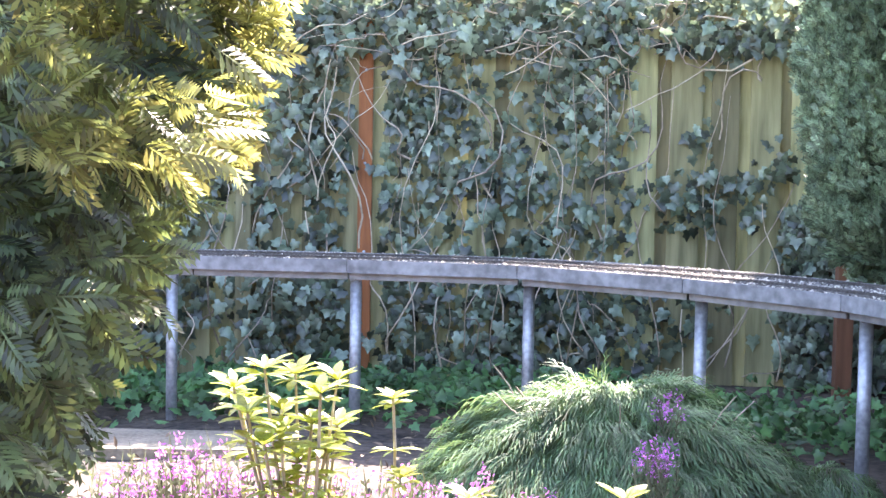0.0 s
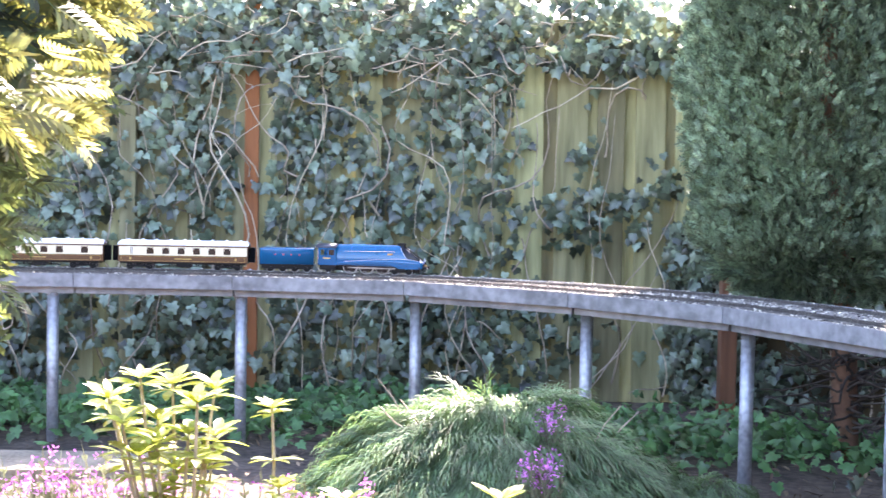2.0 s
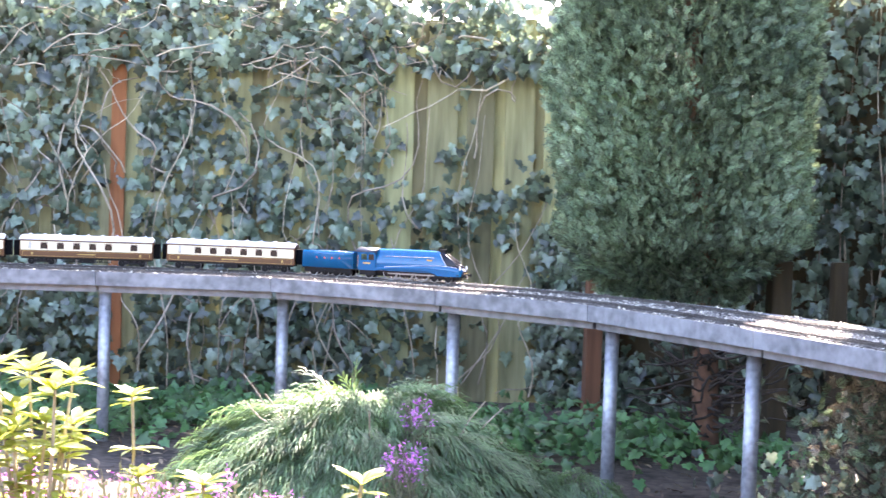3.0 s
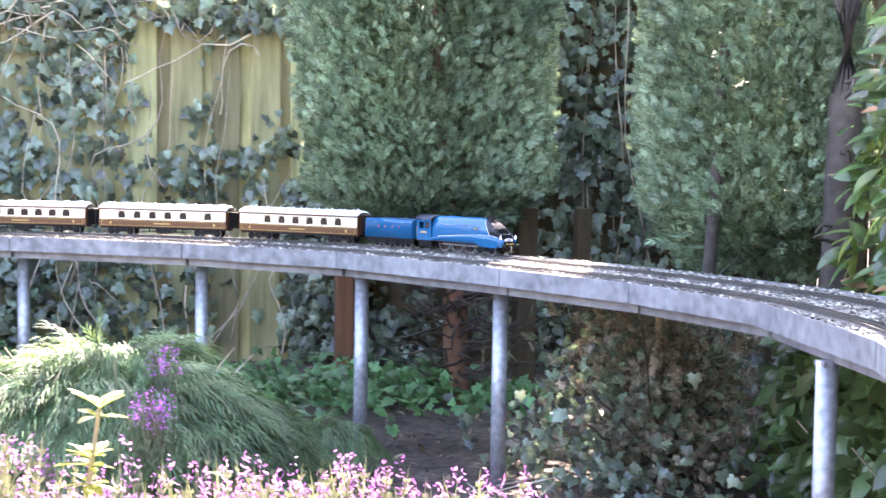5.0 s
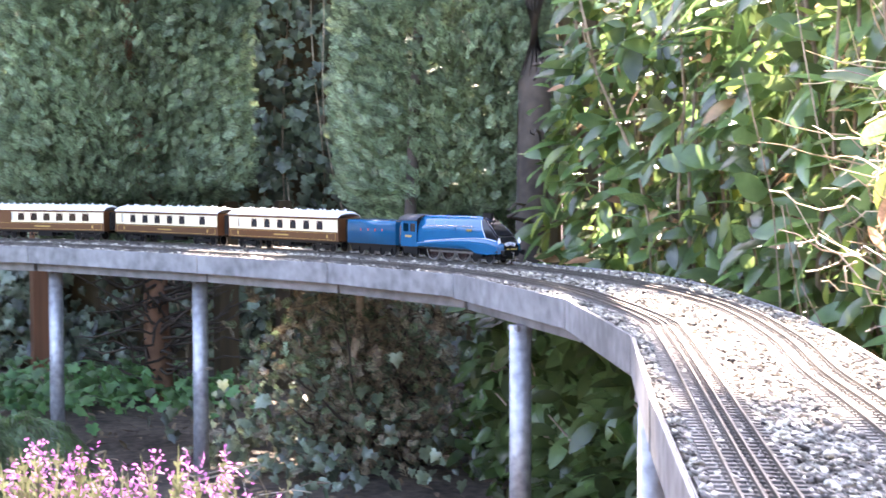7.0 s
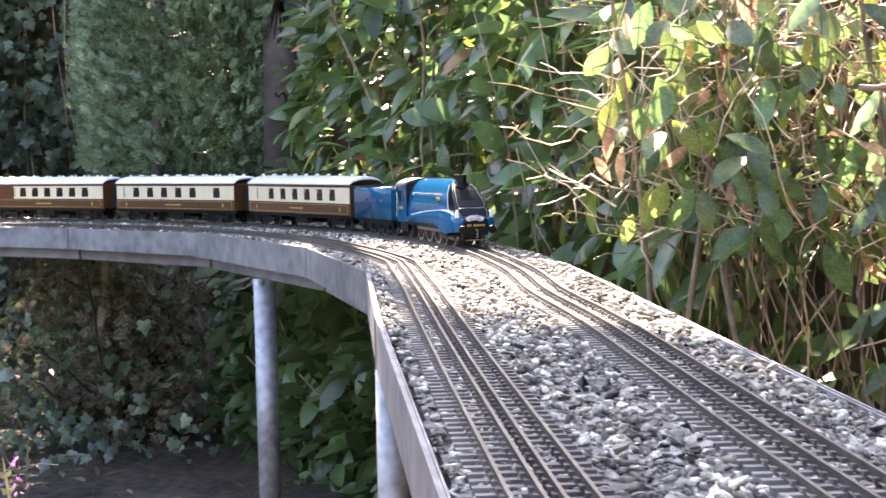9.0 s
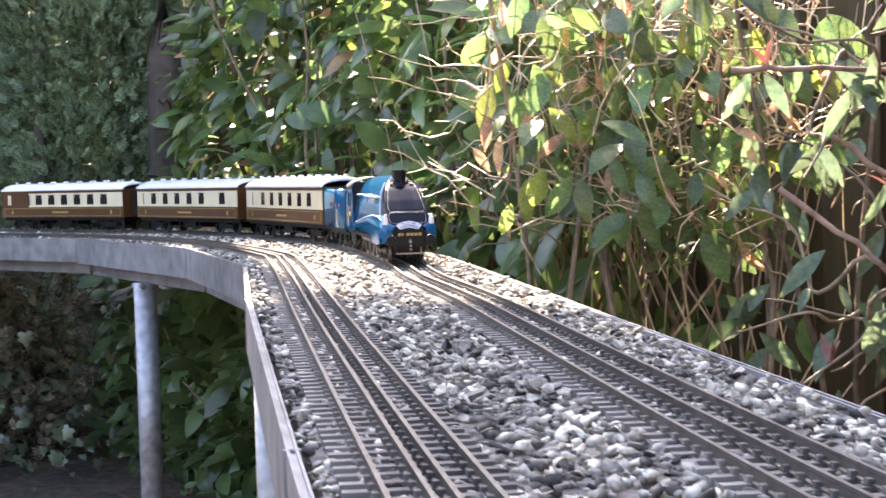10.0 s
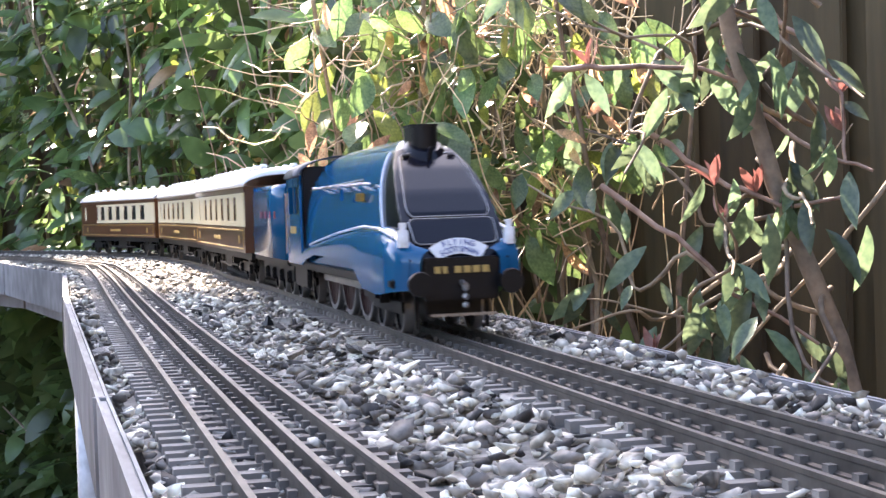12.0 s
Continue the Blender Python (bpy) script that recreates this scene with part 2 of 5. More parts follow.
for x, y, w in ((2.40, 5.75, 0.085), (2.66, 5.95, 0.06)):
    p = new("fence_post", post_mesh("fence_post", w, 0.8, M["brown_board"]))
    p.location = (x, y + (0.55 if x < 2.5 else 0.35), 0)
    tagged(p, "dark brown timber post standing before the fence", "post", "fence posts")

# ---- trackbed on steel supports ----
trackbed = tagged(new("trackbed"), "raised grey railway trackbed with stone chippings along its top", "railway trackbed")
n = 150
edge_line = (np.array(EDGE), np.concatenate([[0], np.cumsum(np.linalg.norm(np.diff(np.array(EDGE), axis=0), axis=1))]))
ins = [along(edge_line, s) for s in np.linspace(0, edge_line[1][-1], n)]


def nearest(line, p):
    return line[0][np.argmin(((line[0] - p) ** 2).sum(1))]


outs = [nearest(FAR_EDGE, p) for p in ins]
vs, fs = [], []
for i, (p, q) in enumerate(zip(ins, outs)):
    p = p + (q - p) * 0.035
    vs += [(*p, DZ), (*q, DZ), (*q, DZ - 0.02), (*p, DZ - 0.02)]
    if i:
        k = 4 * i
        fs += [(k - 4 + a, k + a, k + (a + 1) % 4, k - 4 + (a + 1) % 4) for a in range(4)]
part("bed", mesh("bed", vs, fs, M["grit"]), trackbed, "grey gritty bed of fine chippings")


def strip(name, a, b, inset, thick, z0, z1, mat, bevel=0.0015):
    """An upright strip from plan point a to b, set in to the left of its run."""
    d = Vector((b[0] - a[0], b[1] - a[1], 0))
    m = Matrix.Translation((a[0], a[1], 0)) @ Matrix.Rotation(math.atan2(d.y, d.x), 4, "Z")
    bm = bmesh.new()
    box(bm, 0.0012, inset, z0, d.length - 0.0012, inset + thick, z1, m)
    return finish(name, bm, mat, bevel)


for a, b in zip(EDGE, EDGE[1:]):
    part("edging", strip("edging", a, b, -0.001, 0.006, DZ - 0.050, DZ + 0.005, M["fascia"]), trackbed)
    part("beam", strip("beam", a, b, 0.035, 0.04, DZ - 0.078, DZ - 0.0205, M["beam"]), trackbed)
fl = FAR_EDGE[0][::10]
for a, b in zip(fl, fl[1:]):
    part("edging", strip("edging", a, b, -0.005, 0.006, DZ - 0.05, DZ + 0.004, M["beam"]), trackbed)


def support(x, y, r=0.0235):
    t = tagged(new("support_post"), "round galvanised steel pipe holding up the trackbed", "support post", "supports under the trackbed")
    bm = bmesh.new()
    rod(bm, (0, 0, -0.1), (0, 0, DZ - 0.078), r, n=24)
    part("pipe", finish("pipe", bm, M["galv"], smooth=True), t)
    bm = bmesh.new()
    box(bm, -0.021, -0.021, DZ - 0.09, 0.021, 0.021, DZ - 0.0775)
    part("bracket", finish("bracket", bm, M["beam"], 0.002), t)
    t.location = (x, y, 0)
    return t


for x, y in ((-1.11, 6.47), (-0.351, 6.42), (0.351, 6.34), (0.967, 5.86), (1.425, 5.27), (1.70, 4.62), (1.84, 2.95), (1.475, 1.95), (0.72, 0.76), (0.02, -0.32), (-1.8, 6.49), (-2.6, 6.44), (-3.5, 6.39)):
    support(x, y)

# ---- the train ----
RAILZ = DZ + RAIL


def loft(rings, closed=False, caps=False):
    """Faces between rings of equally many points."""
    vs = [v for r in rings for v in r]
    k = len(rings[0])
    fs = []
    for i in range(len(rings) - 1):
        for j in range(k if closed else k - 1):
            a, b = i * k + j, i * k + (j + 1) % k
            fs.append((a, b, b + k, a + k))
    if caps:
        fs += [tuple(range(k)), tuple(range(len(vs) - k, len(vs)))]
    return vs, fs


def grid_mesh(name, vs, fs, mat, keep=None, smooth=True, thick=0.0):
    bm = bmesh.new()
    bv = [bm.verts.new(v) for v in vs]
    for f in fs:
        c = sum((Vector(vs[i]) for i in f), Vector()) / len(f)
        if keep is None or keep(c):
            bm.faces.new([bv[i] for i in f])
    bmesh.ops.delete(bm, geom=[v for v in bm.verts if not v.link_faces], context="VERTS")
    bmesh.ops.recalc_face_normals(bm, faces=bm.faces[:])
    if thick:
        bmesh.ops.solidify(bm, geom=bm.faces[:], thickness=thick)
    me = bpy.data.meshes.new(name)
    bm.to_mesh(me)
    bm.free()
    me.materials.append(mat)
    if smooth:
        me.shade_smooth()
    return me


def wire(name, points, r, mat):
    """A thin round line through points."""
    c = bpy.data.curves.new(name, "CURVE")
    c.dimensions, c.bevel_depth, c.bevel_resolution, c.use_fill_caps = "3D", r, 2, True
    sp = c.splines.new("POLY")
    sp.points.add(len(points) - 1)
    for q, p in zip(sp.points, points):
        q.co = (*p, 1)
    c.materials.append(mat)
    return c


def boxed(name, mat, bevel, *boxes):
    bm = bmesh.new()
    for b in boxes:
        box(bm, *b)
    return finish(name, bm, mat, bevel)


def wheel_mesh(r, w, mat, spokes, rim_mat):
    """A wheel on the y axis: tyre with flange, spokes and boss in one mesh."""
    bm = bmesh.new()
    for (ra, ya, yb) in ((r, 0, w), (r * 1.07, -w * 0.35, 0)):
        o, i = [], []
        for k in range(28):
            a = 2 * math.pi * k / 28
            o.append((math.cos(a), math.sin(a)))
        rings = [[bm.verts.new((c * rr, y, s * rr)) for c, s in o] for rr, y in ((ra * 0.89, ya), (ra, ya), (ra, yb), (ra * 0.89, yb))]
        for q in range(4):
            A, B = rings[q], rings[(q + 1) % 4]
            for k in range(28):
                bm.faces.new((A[k], A[(k + 1) % 28], B[(k + 1) % 28], B[k]))
    rod(bm, (0, -w * 0.2, 0), (0, w * 1.1, 0), r * 0.2, n=14)
    if spokes:
        for k in range(spokes):
            a = 2 * math.pi * k / spokes
            rod(bm, (math.cos(a) * r * 0.15, w * 0.5, math.sin(a) * r * 0.15), (math.cos(a) * r * 0.87, w * 0.5, math.sin(a) * r * 0.87), r * 0.045, n=6)
    else:
        rod(bm, (0, w * 0.2, 0), (0, w * 0.6, 0), r * 0.86, n=24)
    me = finish("wheel", bm, mat)
    me.materials.append(rim_mat)
    for f in me.polygons:
        c = f.center
        if math.hypot(c.x, c.z) > r * 0.9:
            f.material_index = 1
    return me


def wheelset(parent, x, r, mat, rim, spokes=0, z=None):
    """An axle with its two wheels, as a part of its vehicle."""
    ax = boxed("axle", M["black"], 0, (-0.002, -0.02, -0.002, 0.002, 0.02, 0.002))
    a = part("wheelset", ax, parent, m=pose(x, 0, r))
    me = wheel_mesh(r, 0.0045, mat, spokes, rim)
    part("wheel", me, a, m=pose(0, 0.0205, 0))
    part("wheel", me, a, m=pose(0, -0.0205, 0, 0, 0, 180))
    return a


def interp(x, xs, ys):
    return float(np.interp(x, xs, ys))


def build_engine():
    t = tagged(new("steam_locomotive"), "streamlined blue model express steam locomotive with black wedge nose", "locomotive")
    # boiler casing: rounded sections along the engine
    TOPX, TOPZ = [-0.372, -0.30, -0.15, -0.112, -0.09, -0.066, -0.044, -0.024, -0.010, -0.004], [0.119, 0.1215, 0.122, 0.1205, 0.114, 0.101, 0.086, 0.069, 0.054, 0.046]
    WX, WZ = [-0.372, -0.30, -0.14, -0.09, -0.04, -0.004], [0.0375, 0.0360, 0.0345, 0.0335, 0.0318, 0.0300]
    def arch_z(x, y):
        """Height of the arched casing before the wedge is cut."""
        w, full = interp(x, WX, WZ), interp(x, [-0.372, -0.30, -0.15], [0.119, 0.1215, 0.122])
        c = min(1.0, abs(y) / w) ** 1.15
        return 0.034 + (full - 0.034) * math.sqrt(max(0.0, 1 - c * c)) ** (2 / 2.645)

    rings = []
    for x in list(np.linspace(-0.372, -0.135, 40)) + list(np.linspace(-0.134, -0.004, 118)):
        x = float(x)
        top, w = interp(x, TOPX, TOPZ), interp(x, WX, WZ)
        ring = []
        for j in range(97):
            c = math.cos(math.pi * j / 96)
            y = w * math.copysign(abs(c) ** (2 / 2.3), c)
            ring.append((x, y, min(arch_z(x, y), top)))
        rings.append(ring)
    vs, fs = loft(rings)

    def is_nose(c):
        return c.x > -0.100 + 0.72 * max(0, 0.112 - c.z) or (c.x > -0.104 and c.z > interp(c.x, TOPX, TOPZ) - 0.0012)
    part("boiler_casing", grid_mesh("boiler_casing", vs, fs, M["blue"], lambda c: not is_nose(c)), t)
    part("smokebox_front", grid_mesh("smokebox_front", vs, fs, M["gloss_black"], is_nose), t, "gloss black wedge-shaped smokebox front")
    # polished line round the nose, and boiler bands
    for side in (-1, 1):
        bead = []
        for k in range(30):
            z = 0.058 + 0.054 * k / 29
            x = -0.101 + 0.72 * max(0, 0.112 - z)
            s = ((z - 0.034) / 0.088) ** 1.3225
            y = interp(x, WX, WZ) * math.sqrt(max(0, 1 - s * s)) ** (2 / 2.3)
            bead.append((x, side * (y + 0.0006), z))
        part("beading", wire("beading", bead, 0.0010, M["pale_line"]), t, "bright metal beading round the nose")
    for xb in (-0.155, -0.205, -0.255, -0.305):
        w, top = interp(xb, WX, WZ) + 0.0004, interp(xb, TOPX, TOPZ) + 0.0004
        ring = [[(xb + dx, w * math.copysign(abs(math.cos(a)) ** (2 / 2.3), math.cos(a)), 0.034 + (top - 0.034) * abs(math.sin(a)) ** (2 / 2.645))
                 for a in [math.pi * j / 32 for j in range(7, 26)]] for dx in (-0.0009, 0.0009)]
        v2, f2 = loft(ring)
        part("boiler_band", grid_mesh("boiler_band", v2, f2, M["blue_band"]), t)
    # handrail on stanchions each side
    for side in (-1, 1):
        bm = bmesh.new()
        rod(bm, (-0.33, side * 0.0375, 0.092), (-0.118, side * 0.0352, 0.096), 0.0007, n=6)
        for k in range(6):
            x = -0.32 + 0.04 * k
            rod(bm, (x, side * 0.030, 0.093), (x, side * 0.0378, 0.0935), 0.0010, n=6)
        part("handrail", finish("handrail", bm, M["chrome"]), t)
        part("nameplate", boxed("nameplate", M["brass"], 0.0004, (-0.150, side * 0.0335 - 0.0012, 0.082, -0.128, side * 0.0335 + 0.0012, 0.0875)), t, "small brass nameplate")
        part("ejector", boxed("ejector", M["blue"], 0.0005, (-0.2, side * 0.0362 - 0.0012, 0.083, -0.194, side * 0.0362 + 0.0012, 0.091)), t)
    # side valances that swell outwards and curl in at the front
    for side in (-1, 1):
        rings = []
        for i in range(60):
            x = -0.368 + 0.366 * i / 59
            zt = interp(x, [-0.368, -0.30, -0.2, -0.1, -0.05, -0.02, -0.002], [0.047, 0.053, 0.061, 0.067, 0.066, 0.061, 0.052])
            zb = interp(x, [-0.368, -0.345, -0.30, -0.15, -0.125, -0.10, -0.05, -0.002], [0.034, 0.038, 0.043, 0.043, 0.037, 0.027, 0.025, 0.029])
            yo = interp(x, [-0.368, -0.2, -0.06, -0.025, -0.010, -0.005, -0.002], [0.0415, 0.0415, 0.0415, 0.0408, 0.0385, 0.0345, 0.024])
            yi = interp(x, [-0.368, -0.05, -0.010, -0.002], [0.034, 0.031, 0.028, 0.018])
            ring = []
            for j in range(11):
                u = j / 10
                if u < 0.6:
                    y, z = yo, zb + (zt - zb) * 0.62 * (u / 0.6)
                else:
                    a = (u - 0.6) / 0.4 * math.pi / 2
                    y, z = yi + (yo - yi) * math.cos(a), zb + (zt - zb) * (0.62 + 0.38 * math.sin(a))
                ring.append((x, side * y, z))
            rings.append(ring)
        vs, fs = loft(rings)
        part("valance", grid_mesh("valance", vs, fs, M["blue"]), t)
        line = []
        for r0 in rings[6:]:
            a = Vector(r0[9])
            if a.x < -0.02:
                line.append(a + Vector((0, side * 0.0032, 0.0002)))
        part("lining", wire("lining", line, 0.0009, M["pale_line"]), t, "thin pale lining along the valance")
    # cab
    for side in (-1, 1):
        y0, y1 = (0.0395, 0.0415) if side > 0 else (-0.0415, -0.0395)
        part("cab_side", boxed("cab_side", M["blue"], 0.0004, (-0.446, y0, 0.033, -0.368, y1, 0.074), (-0.446, y0, 0.074, -0.434, y1, 0.103),
                               (-0.408, y0, 0.074, -0.400, y1, 0.103), (-0.376, y0, 0.074, -0.368, y1, 0.103), (-0.446, y0, 0.096, -0.368, y1, 0.105)), t)
        part("cab_glass", boxed("cab_glass", M["glass"], 0, (-0.400, side * 0.0402 - 0.0003, 0.074, -0.376, side * 0.0402 + 0.0003, 0.097)), t)
        part("grab_rail", boxed("grab_rail", M["chrome"], 0.0003, (-0.448, side * 0.0425 - 0.0006, 0.040, -0.4468, side * 0.0425 + 0.0006, 0.092),
                                (-0.444, side * 0.0425 - 0.0005, 0.052, -0.443, side * 0.0425 + 0.0005, 0.09)), t)
        part("number_bar", boxed("number_bar", M["gold"], 0, (-0.424, side * 0.0418 - 0.0003, 0.058, -0.392, side * 0.0418 + 0.0003, 0.064)), t)
    rings = [[(x, 0.0425 * math.cos(a), 0.1035 + 0.017 * math.sin(a)) for a in [math.pi * j / 20 for j in range(21)]] for x in (-0.456, -0.366)]
    vs, fs = loft(rings)
    part("cab_roof", grid_mesh("cab_roof", vs, fs, M["dark_roof"], thick=0.001), t, "dark cab roof")
    part("backhead", boxed("backhead", M["black"], 0.001, (-0.385, -0.038, 0.036, -0.372, 0.038, 0.112)), t)
    part("footplate", boxed("footplate", M["black"], 0.001, (-0.447, -0.040, 0.030, -0.01, 0.040, 0.0355)), t)
    part("frame", boxed("frame", M["black"], 0.001, (-0.43, -0.017, 0.012, -0.02, 0.017, 0.031), (-0.44, -0.037, 0.014, -0.37, -0.033, 0.031), (-0.44, 0.033, 0.014, -0.37, 0.037, 0.031)), t)
    # front: door lines, chimney, headboard, lamps, buffers, coupling

    def nose_z(x, y):
        return min(arch_z(x, y), interp(x, TOPX, TOPZ))

    def nose_panel(x0, x1, h0, h1, lift):
        """A curved plate lying on the nose from x0 down to x1, with rounded corners, and its rim."""
        rows = []
        for i in range(17):
            a = i / 16
            half = (h0 + (h1 - h0) * a) * (1 - 0.14 * abs(2 * a - 1) ** 9)
            rows.append([(x0 + (x1 - x0) * a + lift * 0.6, half * (j / 9 - 1), nose_z(x0 + (x1 - x0) * a, half * (j / 9 - 1)) + lift * 0.8) for j in range(19)])
        rim = rows[0] + [r[-1] for r in rows[1:]] + rows[-1][::-1][1:] + [r[0] for r in rows[::-1][1:]]
        return loft(rows), rim
    for x0, x1, h0, h1 in ((-0.083, -0.026, 0.0185, 0.0265), (-0.0245, -0.0105, 0.0262, 0.0250)):
        (v2, f2), rim = nose_panel(x0, x1, h0, h1, 0.0011)
        door = part("front_door", grid_mesh("front_door", v2, f2, M["gloss_black"], thick=0.0009), t, "large black access door on the nose")
        part("door_edge", wire("door_edge", rim, 0.00032, M["steel"]), door)
    for y in (-0.0145, 0.0145):
        part("catch", boxed("catch", M["black"], 0.0004, (-0.0016, -0.0022, 0, 0.0016, 0.0022, 0.0016)), t, m=pose(-0.078, y, nose_z(-0.078, 0) + 0.0016, 0, 33))
    part("whistle", boxed("whistle", M["black"], 0.0004, (-0.001, -0.0011, 0, 0.0015, 0.0011, 0.0085)), t, m=pose(-0.0745, 0, nose_z(-0.0745, 0) + 0.001, 0, 20))
    oval = [(math.cos(2 * math.pi * k / 28), math.sin(2 * math.pi * k / 28)) for k in range(28)]
    stack = [[(-0.099 + r * c + math.copysign(0.009, c), r * q, z) for c, q in oval] for r, z in ((0.0086, 0.108), (0.0088, 0.1280), (0.0095, 0.1282), (0.0095, 0.1296), (0.0078, 0.1297), (0.0074, 0.120))]
    v2, f2 = loft(stack, closed=True, caps=True)
    part("chimney", grid_mesh("chimney", v2, f2, M["black"], smooth=False), t, "black oval chimney with a raised lip")
    bm = bmesh.new()
    bmesh.ops.create_cone(bm, cap_ends=True, segments=28, radius1=0.0138, radius2=0.0105, depth=0.0042, matrix=Matrix.Translation((-0.089, 0, 0.1150)) @ Matrix.Rotation(radians(24), 4, "Y") @ Matrix.Diagonal((1.25, 1, 1, 1)))
    part("chimney_cowl", finish("chimney_cowl", bm, M["gloss_black"]), t, "black sloping cowl round the chimney foot")
    # curved name board
    a0 = [math.radians(90 + d) for d in np.linspace(36, -36, 15)]
    cx, R = 0.0290, 0.0255
    vs, fs = [], []
    for i, a in enumerate(a0):
        for r in (R - 0.0047, R + 0.0047):
            vs += [(0.0016, r * math.cos(a), r * math.sin(a)), (0.0, r * math.cos(a), r * math.sin(a))]
        if i:
            k = 4 * i
            fs += [(k - 4, k, k + 2, k - 2), (k - 3, k - 1, k + 3, k + 1), (k - 4, k - 3, k + 1, k), (k - 2, k + 2, k + 3, k - 1)]
    board_m = pose(-0.0015, 0, 0.0290, 0, -14)
    hb = part("headboard", mesh("headboard", vs, fs, M["white"]), t, "white curved name headboard with blue letters", m=board_m)
    for word, rad, span in (("FLYING", R + 0.0021, 36), ("SCOTSMAN", R - 0.0022, 52)):
        for k, ch in enumerate(word):
            a = math.radians(90 + span / 2 - span * k / (len(word) - 1))
            fc = bpy.data.curves.new("letter", "FONT")
            fc.body, fc.size, fc.align_x, fc.align_y, fc.extrude = ch, 0.0048, "CENTER", "CENTER", 0.0002
            fc.materials.append(M["letter_blue"])
            y, z = rad * math.cos(a), rad * math.sin(a)
            part("letter", fc, hb, m=Matrix.Translation((0.0019, y, z)) @ Matrix(((0, 0, 1, 0), (1, 0, 0, 0), (0, 1, 0, 0), (0, 0, 0, 1))) @ Matrix.Rotation(a - math.pi / 2, 4, "Z"))
    bars = [(-0.0022, -0.0165 + w0, 0.0385, -0.0012, -0.0165 + w0 + w1, 0.0425) for w0, w1 in ((0.0, 0.0035), (0.005, 0.0025), (0.012, 0.004), (0.0175, 0.004), (0.023, 0.004), (0.0285, 0.004))]
    part("number_bars", boxed("number_bars", M["gold"], 0, *[(b[0] + 0.0035, *b[1:3], b[3] + 0.0035, *b[4:]) for b in bars]), t)
    part("buffer_beam", boxed("buffer_beam", M["black"], 0.001, (-0.012, -0.0225, 0.0225, 0.0008, 0.0225, 0.0475)), t)
    for y in (-0.0272, 0.0272):
        bm = bmesh.new()
        rod(bm, (-0.004, y, 0.033), (0.010, y, 0.033), 0.0045, n=14)
        rod(bm, (0.010, y, 0.033), (0.0125, y, 0.033), 0.0074, 0.0070, n=20)
        part("buffer", finish("buffer", bm, M["black"], smooth=False), t)
        bm = bmesh.new()
        rod(bm, (-0.010, y * 1.18, 0.054), (-0.010, y * 1.18, 0.064), 0.0034, n=12)
        rod(bm, (-0.010, y * 1.18, 0.064), (-0.010, y * 1.18, 0.0685), 0.0018, 0.0026, n=10)
        rod(bm, (-0.010, y * 1.18, 0.059), (-0.0052, y * 1.18, 0.059), 0.0022, n=12)
        part("lamp", finish("lamp", bm, M["white"], smooth=False), t, "small white oil lamp")
        part("guard_iron", boxed("guard_iron", M["black"], 0.0004, (-0.03, y * 0.8 - 0.001, 0.004, -0.026, y * 0.8 + 0.001, 0.028)), t)
    bm = bmesh.new()
    rod(bm, (0, 0, 0.033), (0.010, 0, 0.031), 0.0018, n=8)
    for k in range(3):
        bmesh.ops.create_icosphere(bm, subdivisions=1, radius=0.0022, matrix=Matrix.Translation((0.008, 0, 0.030 - 0.005 * k)))
    part("coupling", finish("coupling", bm, M["steel"]), t, "bright screw coupling")
    part("brake_pipe", boxed("brake_pipe", M["steel"], 0.0004, (0.001, -0.02, 0.0135, 0.003, 0.02, 0.0150)), t)
    # wheels and motion of the rods
    drivers = []
    for x, r, sp in ((-0.062, 0.0155, 0), (-0.121, 0.0155, 0), (-0.405, 0.0175, 0)):
        wheelset(t, x, r, M["black"], M["steel"])
    for x in (-0.174, -0.243, -0.312):
        drivers.append(wheelset(t, x, 0.0318, M["wheel_red"], M["steel"], spokes=20))
    for side in (-1, 1):
        part("coupling_rod", boxed("coupling_rod", M["steel"], 0.0006, (-0.318, side * 0.0305 - 0.001, 0.023, -0.168, side * 0.0305 + 0.001, 0.0275)), t)
        part("connecting_rod", boxed("connecting_rod", M["steel"], 0.0006, (-0.245, side * 0.0335 - 0.001, 0.024, -0.115, side * 0.0335 + 0.001, 0.0285)), t)
        part("cylinder", boxed("cylinder", M["black"], 0.003, (-0.118, side * 0.031 - 0.006, 0.018, -0.075, side * 0.031 + 0.006, 0.036)), t)
        part("bogie_frame", boxed("bogie_frame", M["black"], 0.001, (-0.14, side * 0.026 - 0.001, 0.012, -0.045, side * 0.026 + 0.001, 0.021)), t)
    return t, drivers


